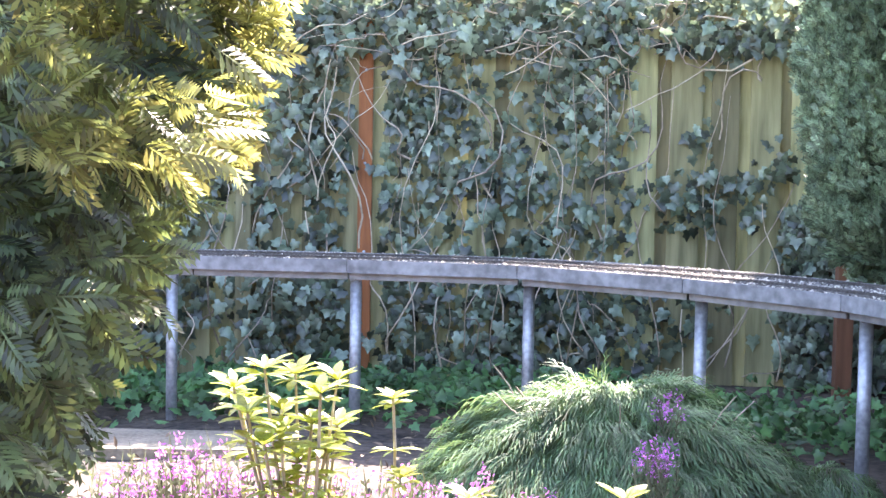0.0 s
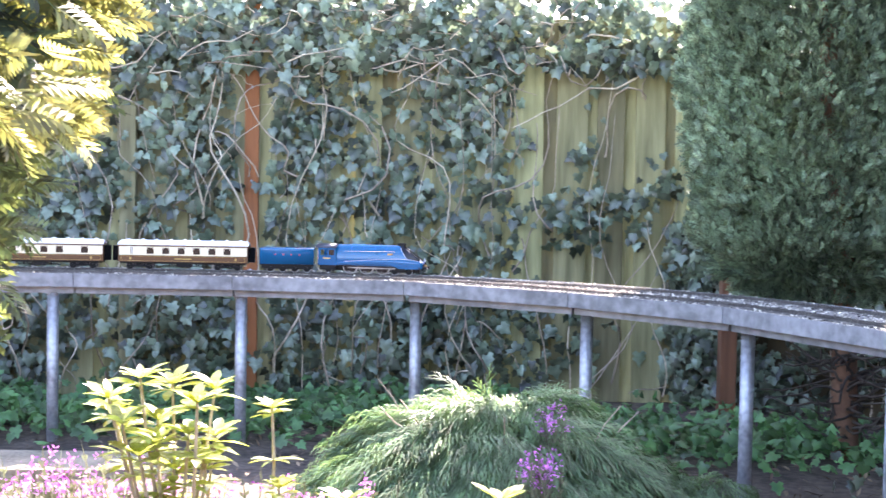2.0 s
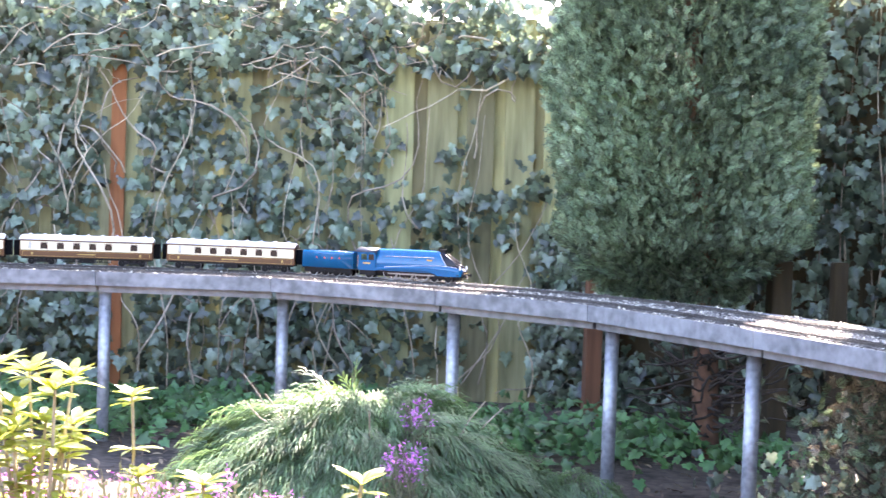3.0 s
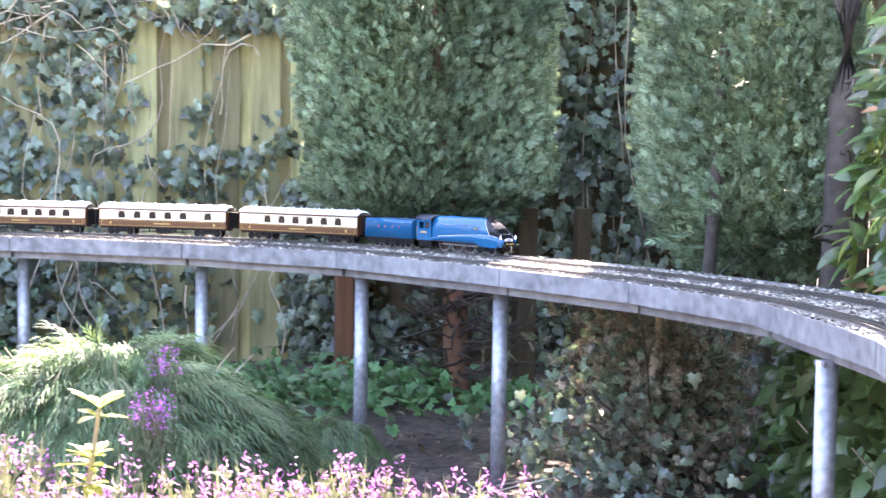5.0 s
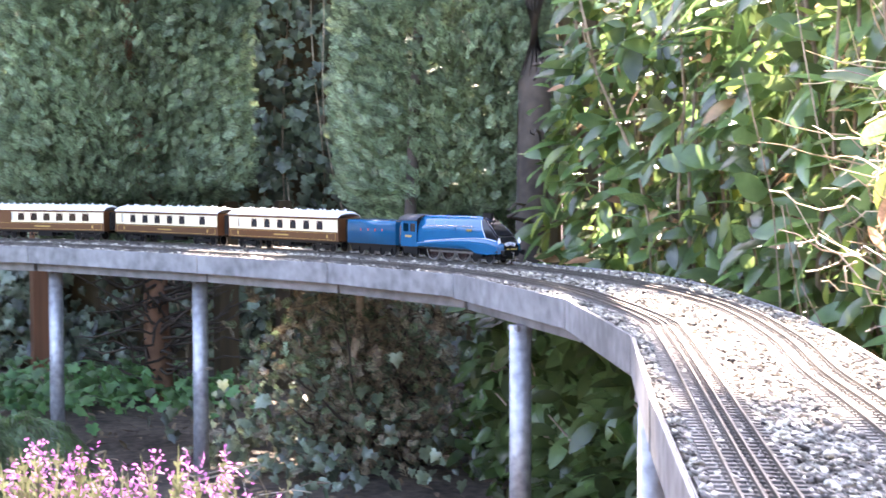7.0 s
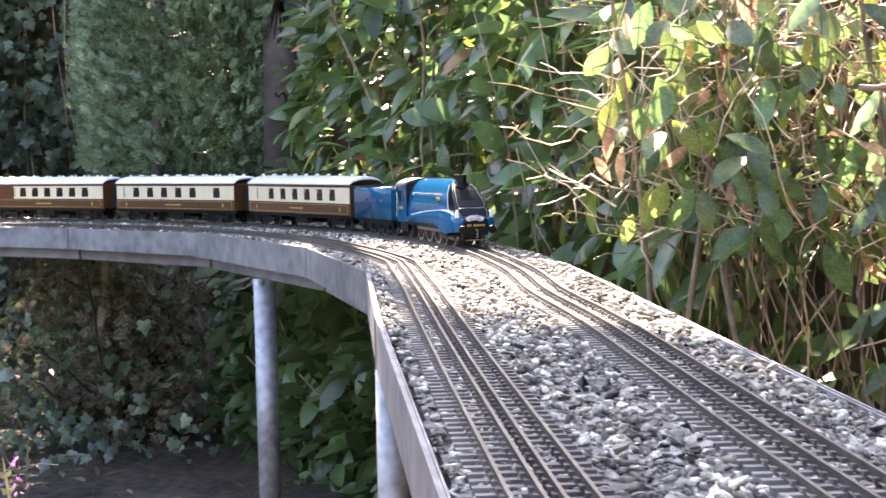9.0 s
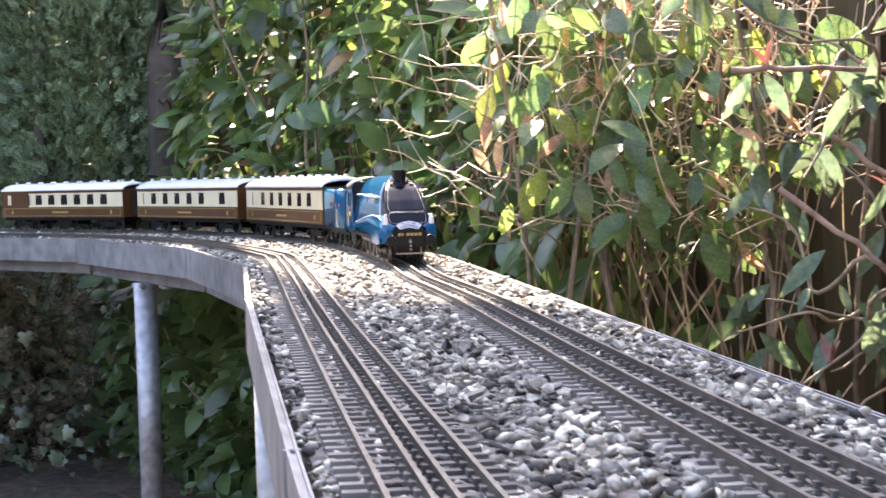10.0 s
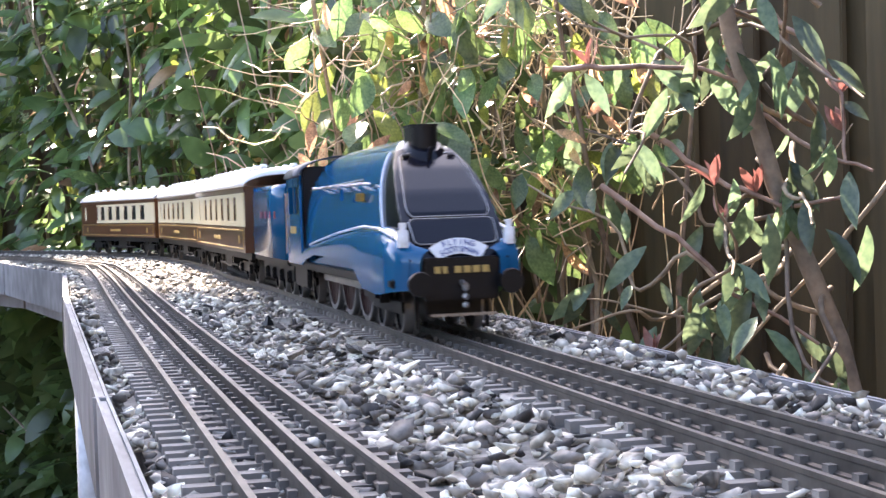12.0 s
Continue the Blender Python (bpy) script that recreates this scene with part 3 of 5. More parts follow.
def build_tender():
    t = tagged(new("tender"), "blue model tender loaded with black coal behind the engine", "tender")
    L = 0.226
    prof = [(0.0415, 0.034), (0.0415, 0.088), (0.0405, 0.096), (0.0375, 0.1005)]
    for side in (-1, 1):
        vs, fs = loft([[(x, side * y, z) for y, z in prof] for x in (-0.004, -L)])
        part("side_sheet", grid_mesh("side_sheet", vs, fs, M["blue"], thick=0.001), t)
        for k in range(4):
            x = -0.060 - 0.033 * k
            part("letter_bar", boxed("letter_bar", M["letter_red"], 0, (x - 0.006, side * 0.0419 - 0.0003, 0.070, x, side * 0.0419 + 0.0003, 0.0765)), t)
        part("axle_guard", boxed("axle_guard", M["black"], 0.001, (-L + 0.006, side * 0.032 - 0.001, 0.014, -0.012, side * 0.032 + 0.001, 0.034)), t)
        for k in range(4):
            part("axlebox", boxed("axlebox", M["black"], 0.001, (-0.038 - 0.05 * k, side * 0.034 - 0.003, 0.013, -0.028 - 0.05 * k, side * 0.034 + 0.003, 0.024)), t)
    part("front_sheet", boxed("front_sheet", M["blue"], 0.0005, (-0.006, -0.0405, 0.034, -0.004, 0.0405, 0.097)), t)
    part("rear_sheet", boxed("rear_sheet", M["blue"], 0.0005, (-L, -0.0405, 0.034, -L + 0.002, 0.0405, 0.1)), t)
    part("frame", boxed("frame", M["black"], 0.001, (-L, -0.040, 0.029, -0.002, 0.040, 0.0345)), t)
    vs, fs = [], []
    for i in range(24):
        for j in range(12):
            x, y = -0.010 - 0.12 * i / 23, -0.037 + 0.074 * j / 11
            vs.append((x, y, 0.088 + 0.010 * math.sin(math.pi * i / 23) * math.sin(math.pi * j / 11) + random.uniform(0, 0.004)))
    for i in range(23):
        for j in range(11):
            a = i * 12 + j
            fs.append((a, a + 1, a + 13, a + 12))
    part("coal", mesh("coal", vs, fs, M["coal"]), t, "heap of black coal")
    part("tank_top", boxed("tank_top", M["dark_roof"], 0.001, (-L + 0.002, -0.039, 0.088, -0.128, 0.039, 0.0985)), t)
    for k in range(4):
        wheelset(t, -0.033 - 0.05 * k, 0.0163, M["black"], M["steel"])
    return t


COACHES = dict(
    dining=("brown and cream model dining coach with a white roof", [0.085, 0.147, 0.210, 0.273, 0.336, 0.400], 0.476),
    buffet=("brown and cream model coach with one window set apart", [0.076, 0.178, 0.241, 0.305, 0.369, 0.434], 0.490),
    brake=("brown and cream model brake coach with a luggage end", [0.080, 0.136, 0.192, 0.248, 0.304, 0.360], 0.400))


def build_coach(sort="dining"):
    L, W = 0.531, 0.0425
    lab, wide, narrow = COACHES[sort]
    brake = sort == "brake"
    t = tagged(new("railway_coach"), lab, "railway coach", "coaches of the train")
    wins = [(w, 0.0145) for w in wide] + [(narrow, 0.005)] + ([(0.495, 0.009)] if brake else [])
    for side in (-1, 1):
        y0, y1 = (W - 0.002, W) if side > 0 else (-W, -W + 0.002)
        part("lower_panel", boxed("lower_panel", M["umber"], 0.0003, (-L, y0, 0.034, 0, y1, 0.0605)), t, "dark brown lower panels")
        # cream upper panels round the window openings
        segs, x0 = [], 0.004
        for w, hw in wins:
            segs.append((x0, w - hw))
            x0 = w + hw
        segs.append((x0, L - 0.004))
        for a, b in segs:
            luggage = brake and a > 0.40
            part("upper_panel", boxed("upper_panel", M["umber"] if luggage else M["cream"], 0.0003, (-b, y0, 0.061, -a, y1, 0.0965)), t)
        for w, hw in wins:
            luggage = brake and w > 0.45
            mt = M["umber"] if luggage else M["cream"]
            ys = side * (W - 0.0018)
            part("sill_panel", boxed("sill_panel", mt, 0.0002, (-w - hw, y0, 0.061, -w + hw, y1, 0.0665)), t)
            part("header_panel", boxed("header_panel", mt, 0.0002, (-w - hw, y0, 0.0925, -w + hw, y1, 0.0965)), t)
            if luggage:
                part("door_panel", boxed("door_panel", M["cream"], 0.0002, (-w - hw, ys - 0.0006, 0.0665, -w + hw, ys + 0.0006, 0.0925)), t, "cream panel in the luggage door")
                continue
            win = part("window", boxed("window", M["glass"] if hw > 0.01 else M["frosted"], 0, (-w - hw, ys - 0.0003, 0.0665, -w + hw, ys + 0.0003, 0.0925)), t)
            part("window_frame", boxed("window_frame", M["umber"], 0, (-w - hw, ys - 0.001, 0.0665, -w - hw + 0.0014, ys + 0.001, 0.0925), (-w + hw - 0.0014, ys - 0.001, 0.0665, -w + hw, ys + 0.001, 0.0925),
                                       (-w - hw, ys - 0.001, 0.0665, -w + hw, ys + 0.001, 0.0678), (-w - hw, ys - 0.001, 0.0912, -w + hw, ys + 0.001, 0.0925)), win)
            if hw > 0.01:
                part("blind", boxed("blind", M["curtain"], 0, (-w - hw + 0.0015, ys + side * 0.0004, 0.0845, -w - hw + 0.0045, ys + side * 0.0008, 0.0905),
                                    (-w + hw - 0.0045, ys + side * 0.0004, 0.0845, -w + hw - 0.0015, ys + side * 0.0008, 0.0905)), win)
        part("cornice", boxed("cornice", M["umber"], 0.0002, (-L, y0, 0.097, 0, y1, 0.1025)), t)
        yl = side * (W + 0.0004)
        gold = [(-L + 0.012, yl - 0.0002, 0.0375, -0.012, yl + 0.0002, 0.0386), (-L + 0.012, yl - 0.0002, 0.0568, -0.012, yl + 0.0002, 0.0579),
                (-L + 0.012, yl - 0.0002, 0.0375, -L + 0.0131, yl + 0.0002, 0.0579), (-0.0131, yl - 0.0002, 0.0375, -0.012, yl + 0.0002, 0.0579)]
        part("gold_lining", boxed("gold_lining", M["gold"], 0, *gold), t)
        part("name_bar", boxed("name_bar", M["gold"], 0, (-L / 2 - 0.035, yl - 0.0002, 0.0455, -L / 2 + 0.035, yl + 0.0002, 0.0495)), t)
        for x in (0.05, L - 0.05):
            part("crest", boxed("crest", M["gold"], 0.001, (-x - 0.004, yl - 0.0003, 0.043, -x + 0.004, yl + 0.0003, 0.052)), t)
        part("solebar", boxed("solebar", M["black"], 0.0005, (-L + 0.005, side * 0.034 - 0.0015, 0.026, -0.005, side * 0.034 + 0.0015, 0.034)), t)
        part("truss", boxed("truss", M["black"], 0.0005, (-0.36, side * 0.03 - 0.001, 0.0145, -0.17, side * 0.03 + 0.001, 0.017), (-0.325, side * 0.03 - 0.001, 0.015, -0.32, side * 0.03 + 0.001, 0.03),
                               (-0.215, side * 0.03 - 0.001, 0.015, -0.21, side * 0.03 + 0.001, 0.03)), t)
    part("battery_box", boxed("battery_box", M["black"], 0.001, (-0.295, -0.03, 0.012, -0.235, 0.03, 0.028)), t)
    for x0, x1 in ((-0.002, 0.0), (-L, -L + 0.002)):
        part("end_panel", boxed("end_panel", M["umber"], 0.0003, (x0, -W + 0.001, 0.034, x1, W - 0.001, 0.103)), t)
    for x in (0.0, -L - 0.026):
        folds = [[(x + 0.00217 * k, sy * h, 0.067 + sz * (0.0155 + h)) for sy, sz in ((-1, -1), (1, -1), (1, 1), (-1, 1))] for k in range(13) for h in [0.0158 if k % 2 else 0.0138]]
        v2, f2 = loft(folds, closed=True, caps=True)
        part("gangway", grid_mesh("gangway", v2, f2, M["black"], smooth=False), t, "black folded gangway bellows")
    part("floor", boxed("floor", M["black"], 0, (-L + 0.002, -W + 0.002, 0.034, -0.002, W - 0.002, 0.036)), t)
    part("tables", boxed("tables", M["umber"], 0, (-L + 0.03, -0.012, 0.036, -0.03, 0.012, 0.066)), t)
    rings = [[(x, (W + 0.0012) * math.cos(a), 0.1028 + h * math.sin(a)) for a in [math.pi * j / 20 for j in range(21)]]
             for x, h in ((0.002, 0.012), (-0.006, 0.0185), (-0.03, 0.0195), (-L + 0.03, 0.0195), (-L + 0.006, 0.0185), (-L - 0.002, 0.012))]
    vs, fs = loft(rings)
    part("roof", grid_mesh("roof", vs, fs, M["roof_white"], thick=0.0012), t, "glossy white arched roof")
    bm = bmesh.new()
    rod(bm, (0, 0, 0), (0, 0, 0.004), 0.0034, n=10)
    rod(bm, (0, 0, 0.004), (0, 0, 0.0068), 0.0052, 0.0026, n=10)
    vent = finish("ventilator", bm, M["roof_white"], smooth=False)
    for k in range(9):
        for y in (-0.016, 0.016):
            part("ventilator", vent, t, m=pose(-0.035 - 0.0575 * k, y, 0.1195))
    for x in (-0.085, -L + 0.085):
        b = part("bogie", boxed("bogie", M["black"], 0.001, (x - 0.052, -0.030, 0.012, x + 0.052, -0.027, 0.022), (x - 0.052, 0.027, 0.012, x + 0.052, 0.030, 0.022), (x - 0.008, -0.028, 0.013, x + 0.008, 0.028, 0.026)), t)
        for dx in (-0.04, 0.04):
            part("wheel", wheel_mesh(0.0155, 0.0045, M["black"], 0, M["steel_dark"]), b, m=pose(x + dx, 0.0205, 0.0155))
            part("wheel", wheel_mesh(0.0155, 0.0045, M["black"], 0, M["steel_dark"]), b, m=pose(x + dx, -0.0205, 0.0155, 0, 0, 180))
            for y in (-0.034, 0.030):
                part("axlebox", boxed("axlebox", M["black"], 0.001, (x + dx - 0.005, y, 0.011, x + dx + 0.005, y + 0.004, 0.021)), b)
    return t


engine, driver_sets = build_engine()
tender = build_tender()
coach_a = build_coach()
coach_b = build_coach("buffet")
coach_c = build_coach("brake")


# ---- plants: leaf shapes ----
def basis(d, up):
    """Rotations whose x axis is d and whose z axis is as near to up as may be, for arrays of directions."""
    d = d / np.linalg.norm(d, axis=1, keepdims=True)
    y = np.cross(up, d)
    y /= np.linalg.norm(y, axis=1, keepdims=True) + 1e-9
    return np.stack([d, y, np.cross(d, y)], axis=2)


def cloud(name, shape, pos, rot, size, mat):
    """One mesh of many copies of a small shape."""
    v, faces = shape
    v = np.array(v, float)
    n, k = len(pos), len(v)
    co = (np.einsum("nij,kj->nki", rot, v) * np.array(size)[:, None, None] + np.array(pos)[:, None, :]).reshape(-1, 3)
    flat = np.array([i for f in faces for i in f])
    tot = np.array([len(f) for f in faces])
    me = bpy.data.meshes.new(name)
    me.vertices.add(n * k)
    me.vertices.foreach_set("co", co.ravel())
    me.loops.add(n * len(flat))
    me.loops.foreach_set("vertex_index", (flat[None, :] + (np.arange(n) * k)[:, None]).ravel().astype(np.int32))
    me.polygons.add(n * len(faces))
    tots = np.tile(tot, n)
    me.polygons.foreach_set("loop_start", np.concatenate([[0], np.cumsum(tots)[:-1]]).astype(np.int32))
    me.polygons.foreach_set("loop_total", tots.astype(np.int32))
    me.update(calc_edges=True)
    me.materials.append(mat)
    return me


def blade(widths, fold=0.25, droop=0.15, wave=0.0):
    """A leaf along x from 0 to 1 with a folded midrib."""
    v, f = [], []
    n = len(widths)
    for i, w in enumerate(widths):
        x = i / (n - 1)
        z = -droop * x * x + wave * math.sin(9 * x)
        v += [(x, w, z + fold * w), (x, 0, z), (x, -w, z + fold * w)]
        if i:
            a = 3 * i
            f += [(a - 3, a - 2, a + 1, a), (a - 2, a - 1, a + 2, a + 1)]
    return v, f


LAUREL = blade([0.012, 0.13, 0.20, 0.225, 0.20, 0.13, 0.004], 0.22, 0.22)
WILLOWY = blade([0.012, 0.085, 0.14, 0.16, 0.14, 0.085, 0.004], 0.3, 0.3, 0.01)
SPOON = blade([0.03, 0.08, 0.15, 0.18, 0.13, 0.01], 0.25, 0.2)
half = [(0.02, 0.0), (-0.16, 0.24), (0.02, 0.50), (0.22, 0.36), (0.42, 0.50), (0.58, 0.24), (1.0, 0.0)]
outline = half + [(x, -y) for x, y in half[-2:0:-1]]
IVY = ([(0.34, 0, 0.09)] + [(x, y, -0.05 * x - 0.10 * abs(y)) for x, y in outline], [(0, i + 1, (i + 1) % len(outline) + 1) for i in range(len(outline))])


def frond(pairs, length, width, spread, droop=0.12, curl=0.0):
    """A flat spray: a stalk with narrow side shoots in pairs."""
    v, f = [], []

    def slip(x, y, z, ang, ln, w):
        c, s = math.cos(ang), math.sin(ang)
        k = len(v)
        v.extend([(x + s * w * 0.5, y - c * w * 0.5, z), (x + c * ln * 0.6 + s * w, y + s * ln * 0.6 - c * w, z - curl * ln * 0.3), (x + c * ln, y + s * ln, z - droop * ln - curl * ln),
                  (x + c * ln * 0.6 - s * w, y + s * ln * 0.6 + c * w, z - curl * ln * 0.3)])
        f.append((k, k + 1, k + 2, k + 3))
    slip(0, 0, 0, 0, 1, width * 0.8)
    for i in range(pairs):
        x = 0.08 + 0.80 * i / pairs
        for sgn in (1, -1):
            slip(x, 0, -droop * x * x, sgn * spread * (1 - 0.25 * x), length * (1 - 0.55 * x), width)
    return v, f


SCALE_SPRAY = frond(4, 0.50, 0.062, 0.75, 0.15)
NEEDLE_SPRAY = frond(8, 0.42, 0.042, 1.0, 0.05, 0.16)
FERN_SPRAY = frond(4, 0.50, 0.020, 0.42, 0.45, 0.15)


def tube(points, r0, r1, n=6):
    """A tapering stem through 3D points, as vertices and faces."""
    pts = [Vector(p) for p in points]
    rings = []
    for i, p in enumerate(pts):
        d = (pts[min(i + 1, len(pts) - 1)] - pts[max(i - 1, 0)]).normalized()
        q = d.to_track_quat("Z", "Y").to_matrix()
        r = r0 + (r1 - r0) * i / (len(pts) - 1)
        rings.append([p + q @ Vector((r * math.cos(2 * math.pi * k / n), r * math.sin(2 * math.pi * k / n), 0)) for k in range(n)])
    return loft(rings, closed=True)


def stem(name, parent, points, r0, r1, mat, n=6, label=""):
    v, f = tube(points, r0, r1, n)
    return part(name, mesh(name, v, f, mat, smooth=True), parent, label)


def wander(a, b, bend, steps=8):
    """A crooked line from a to b."""
    a, b = Vector(a), Vector(b)
    seed = Vector((random.uniform(0, 50), random.uniform(0, 50), random.uniform(0, 50)))
    out = []
    for i in range(steps + 1):
        u = i / steps
        p = a.lerp(b, u)
        out.append(p + bend * math.sin(math.pi * min(1, u + 0.12)) * noise.noise_vector(seed + Vector((u * 2.4, 0, 0))))
    return out


M.update(
    ivy=material("ivy_leaf", (0.062, 0.098, 0.062), 0.33, vary=0.3, scale=25, bump=0.1, tint=(0.145, 0.18, 0.125), spread=0.72, thin=0.16, spec=0.7),
    vine=material("dry_vine", (0.42, 0.34, 0.25), 0.8, vary=0.35, scale=60, bump=0.3, spread=0.3),
    bark=material("dark_bark", (0.062, 0.048, 0.038), 0.9, vary=0.45, scale=28, bump=0.6),
    red_bark=material("reddish_bark", (0.19, 0.10, 0.06), 0.9, vary=0.4, scale=28, bump=0.5),
    cedar=material("scale_leaf_green", (0.088, 0.142, 0.084), 0.55, vary=0.4, scale=14, bump=0.0, tint=(0.175, 0.235, 0.135), spread=0.5, thin=0.12),
    dead=material("dead_foliage", (0.235, 0.20, 0.14), 0.8, vary=0.4, scale=20, bump=0.0, spread=0.5, thin=0.1),
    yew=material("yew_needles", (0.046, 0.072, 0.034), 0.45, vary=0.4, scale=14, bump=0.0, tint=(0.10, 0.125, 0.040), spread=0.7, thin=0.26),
    # brighter, yellower copy of the yew needles, coloured as if in sun
    yew_lit=material("sunlit_yew_needles", (0.10, 0.125, 0.04), 0.4, vary=0.4, scale=14, bump=0.0, tint=(0.25, 0.255, 0.09), spread=0.6, thin=0.45),
    laurel=material("laurel_leaf", (0.062, 0.115, 0.046), 0.27, vary=0.2, scale=18, bump=0.08, tint=(0.115, 0.175, 0.07), spread=0.6, thin=0.42, spec=0.75),
    photinia=material("grey_green_leaf", (0.066, 0.105, 0.064), 0.25, vary=0.12, scale=9, bump=0.06, tint=(0.118, 0.16, 0.09), spread=0.6, thin=0.38, spec=0.6),
    browned=material("browned_leaf", (0.32, 0.18, 0.10), 0.4, vary=0.3, scale=20, bump=0.1, tint=(0.48, 0.33, 0.20), spread=0.4, thin=0.5),
    red_bud=material("red_young_shoot", (0.24, 0.12, 0.09), 0.5, vary=0.3, scale=40, bump=0.0, thin=0.2),
    lime=material("lime_leaf", (0.165, 0.215, 0.035), 0.35, vary=0.25, scale=20, bump=0.05, tint=(0.25, 0.285, 0.085), spread=0.35, thin=0.4),
    # lighter, more translucent copy of the laurel leaf, coloured as if sunlit
    sunleaf=material("sunlit_laurel_leaf", (0.115, 0.175, 0.045), 0.3, vary=0.25, scale=18, bump=0.06, tint=(0.205, 0.25, 0.075), spread=0.4, thin=0.5, spec=0.7),
    fern=material("weeping_foliage", (0.062, 0.12, 0.048), 0.6, vary=0.35, scale=14, bump=0.0, tint=(0.105, 0.172, 0.07), spread=0.45, thin=0.25),
    cover=material("ground_cover_leaf", (0.05, 0.14, 0.05), 0.45, vary=0.35, scale=20, bump=0.0, tint=(0.09, 0.20, 0.07), spread=0.45, thin=0.2),
    heath_green=material("heather_green", (0.10, 0.115, 0.065), 0.7, vary=0.4, scale=30, bump=0.0, spread=0.4, thin=0.2),
    heath_pink=material("heather_flower", (0.36, 0.085, 0.34), 0.6, vary=0.3, scale=30, bump=0.0, tint=(0.50, 0.20, 0.46), spread=0.5, thin=0.3),
    cane=material("dry_cane", (0.40, 0.28, 0.15), 0.45, vary=0.4, scale=40, bump=0.2, tint=(0.62, 0.47, 0.31), spread=0.5),
    red_twig=material("reddish_twig", (0.22, 0.12, 0.085), 0.55, vary=0.3, scale=60, bump=0.2, tint=(0.34, 0.22, 0.16)),
    twig=material("brown_twig", (0.20, 0.15, 0.105), 0.75, vary=0.35, scale=60, bump=0.2, tint=(0.26, 0.19, 0.13), spread=0.3),
    sand=material("sandy_path", (0.24, 0.20, 0.14), 0.9, vary=0.35, scale=60, bump=0.4),
    litter=material("dead_leaf", (0.16, 0.11, 0.07), 0.85, vary=0.4, scale=30, bump=0.2, spread=0.5),
)
rng = np.random.default_rng(5)


def unit(n):
    v = rng.normal(size=(n, 3))
    return v / np.linalg.norm(v, axis=1, keepdims=True)


def scatter_leaves(parent, shape, pos, dirs, ups, size, mat, apart=0, word="leaf"):
    """Leaves of a plant: the first ones as parts of their own on a few shared meshes, the rest joined."""
    rot = basis(dirs, ups)
    if apart:
        me = cloud(word, shape, np.zeros((1, 3)), np.eye(3)[None], [1.0], mat)
        me.shade_smooth()
        for i in range(apart):
            m = Matrix([list(r) for r in rot[i]]).to_4x4()
            ob = part(word, me, parent, m=Matrix.Translation(pos[i]) @ m @ Matrix.Scale(size[i], 4))
    if len(pos) > apart:
        me = cloud("foliage", shape, pos[apart:], rot[apart:], size[apart:], mat)
        me.shade_smooth()
        ob = part("foliage", me, parent)
        ob["kind"] = "stuff"


# ---- ivy over the fence ----
def ivy_patch(label, count, where, stems, size=(0.032, 0.076), apart=0, front=(0, -1, 0)):
    t = tagged(new("ivy"), label, "climbing plant")
    pos = []
    while len(pos) < count:
        p = where()
        if p is not None:
            pos.append(p)
    pos = np.array(pos)
    n = len(pos)
    f = np.array(front, float)
    dirs = np.array([0, 0, -0.9]) + 0.75 * unit(n)
    ups = f + 0.55 * unit(n)
    scatter_leaves(t, IVY, pos, dirs, ups, rng.uniform(*size, n), M["ivy"], apart)
    for pts, r in stems:
        stem("stem", t, pts, r, r * 0.45, M["vine"], 5)
    return t


def on_fence(x):
    """Front face of the northern fence."""
    return 7.91 - 0.25 * (x + 7.0) / 8.8 - 0.03


def ivy_density(x, z):
    d = 0.62 + 1.0 * noise.noise(Vector((x * 2.2, 3.1, z * 2.0))) + 0.35 * noise.noise(Vector((x * 6, 1.1, z * 6)))
    if x > 0.75:
        d -= 0.85 * min(1, (x - 0.75) / 0.3)
    if abs(x - 1.23) < 0.07 and z < 1.45:
        d += 0.35
    if abs(x - 1.28) < 0.25 and 0.75 < z < 1.05:
        d += 0.75
    if z > 1.6:
        d += 1.2
    if z < 0.55 and x < 1.1:
        d += 0.15
    if abs(x + 0.385) < 0.085 and z < 1.62:
        d -= 0.75
    return d


def ivy_spot():
    x, z = rng.uniform(-2.6, 1.95), rng.uniform(0.06, 2.06)
    if rng.random() > ivy_density(x, z):
        return None
    return (x, on_fence(x) - rng.uniform(0.01, 0.10) - (0.10 * rng.random() if z > 1.5 else 0), z)


vines = []
for i in range(88):
    x0 = rng.uniform(-2.2, 1.0) if i % 8 else rng.uniform(1.0, 1.8)
    z0 = rng.choice([0.03, 0.03, rng.uniform(0.4, 1.2)])
    L = rng.uniform(0.5, 1.6)
    a = (x0, on_fence(x0) - 0.07, z0)
    b = (x0 + rng.normal(0, 0.22), on_fence(x0) - rng.uniform(0.06, 0.14), min(1.75, z0 + L))
    vines.append((wander(a, b, 0.30, 14), rng.uniform(0.0025, 0.006)))
for i in range(85):
    x0, z0 = rng.uniform(-2.0, 1.5), rng.uniform(1.5, 2.0)
    a = (x0, on_fence(x0) - 0.12, z0)
    b = (x0 + rng.uniform(-0.7, 0.7), on_fence(x0) - rng.uniform(0.06, 0.20), z0 + rng.uniform(-0.30, 0.2))
    vines.append((wander(a, b, 0.18, 9), rng.uniform(0.002, 0.0055)))
ivy_patch("grey-green ivy with bare vines climbing the board fence", 7600, ivy_spot, vines, apart=260)


def ivy_spot_ne():
    u = rng.uniform(-0.02, 0.95)
    x, y = 1.80 + 1.95 * u, 7.66 - 1.26 * u
    z = rng.uniform(0.04, 2.7) if u > 0.25 else rng.uniform(0.04, 0.9)
    if rng.random() > 0.7 + 0.9 * noise.noise(Vector((x * 3, y, z * 2.2))):
        return None
    return (x - 0.05 - 0.1 * rng.random(), y - 0.06 - 0.1 * rng.random(), z)


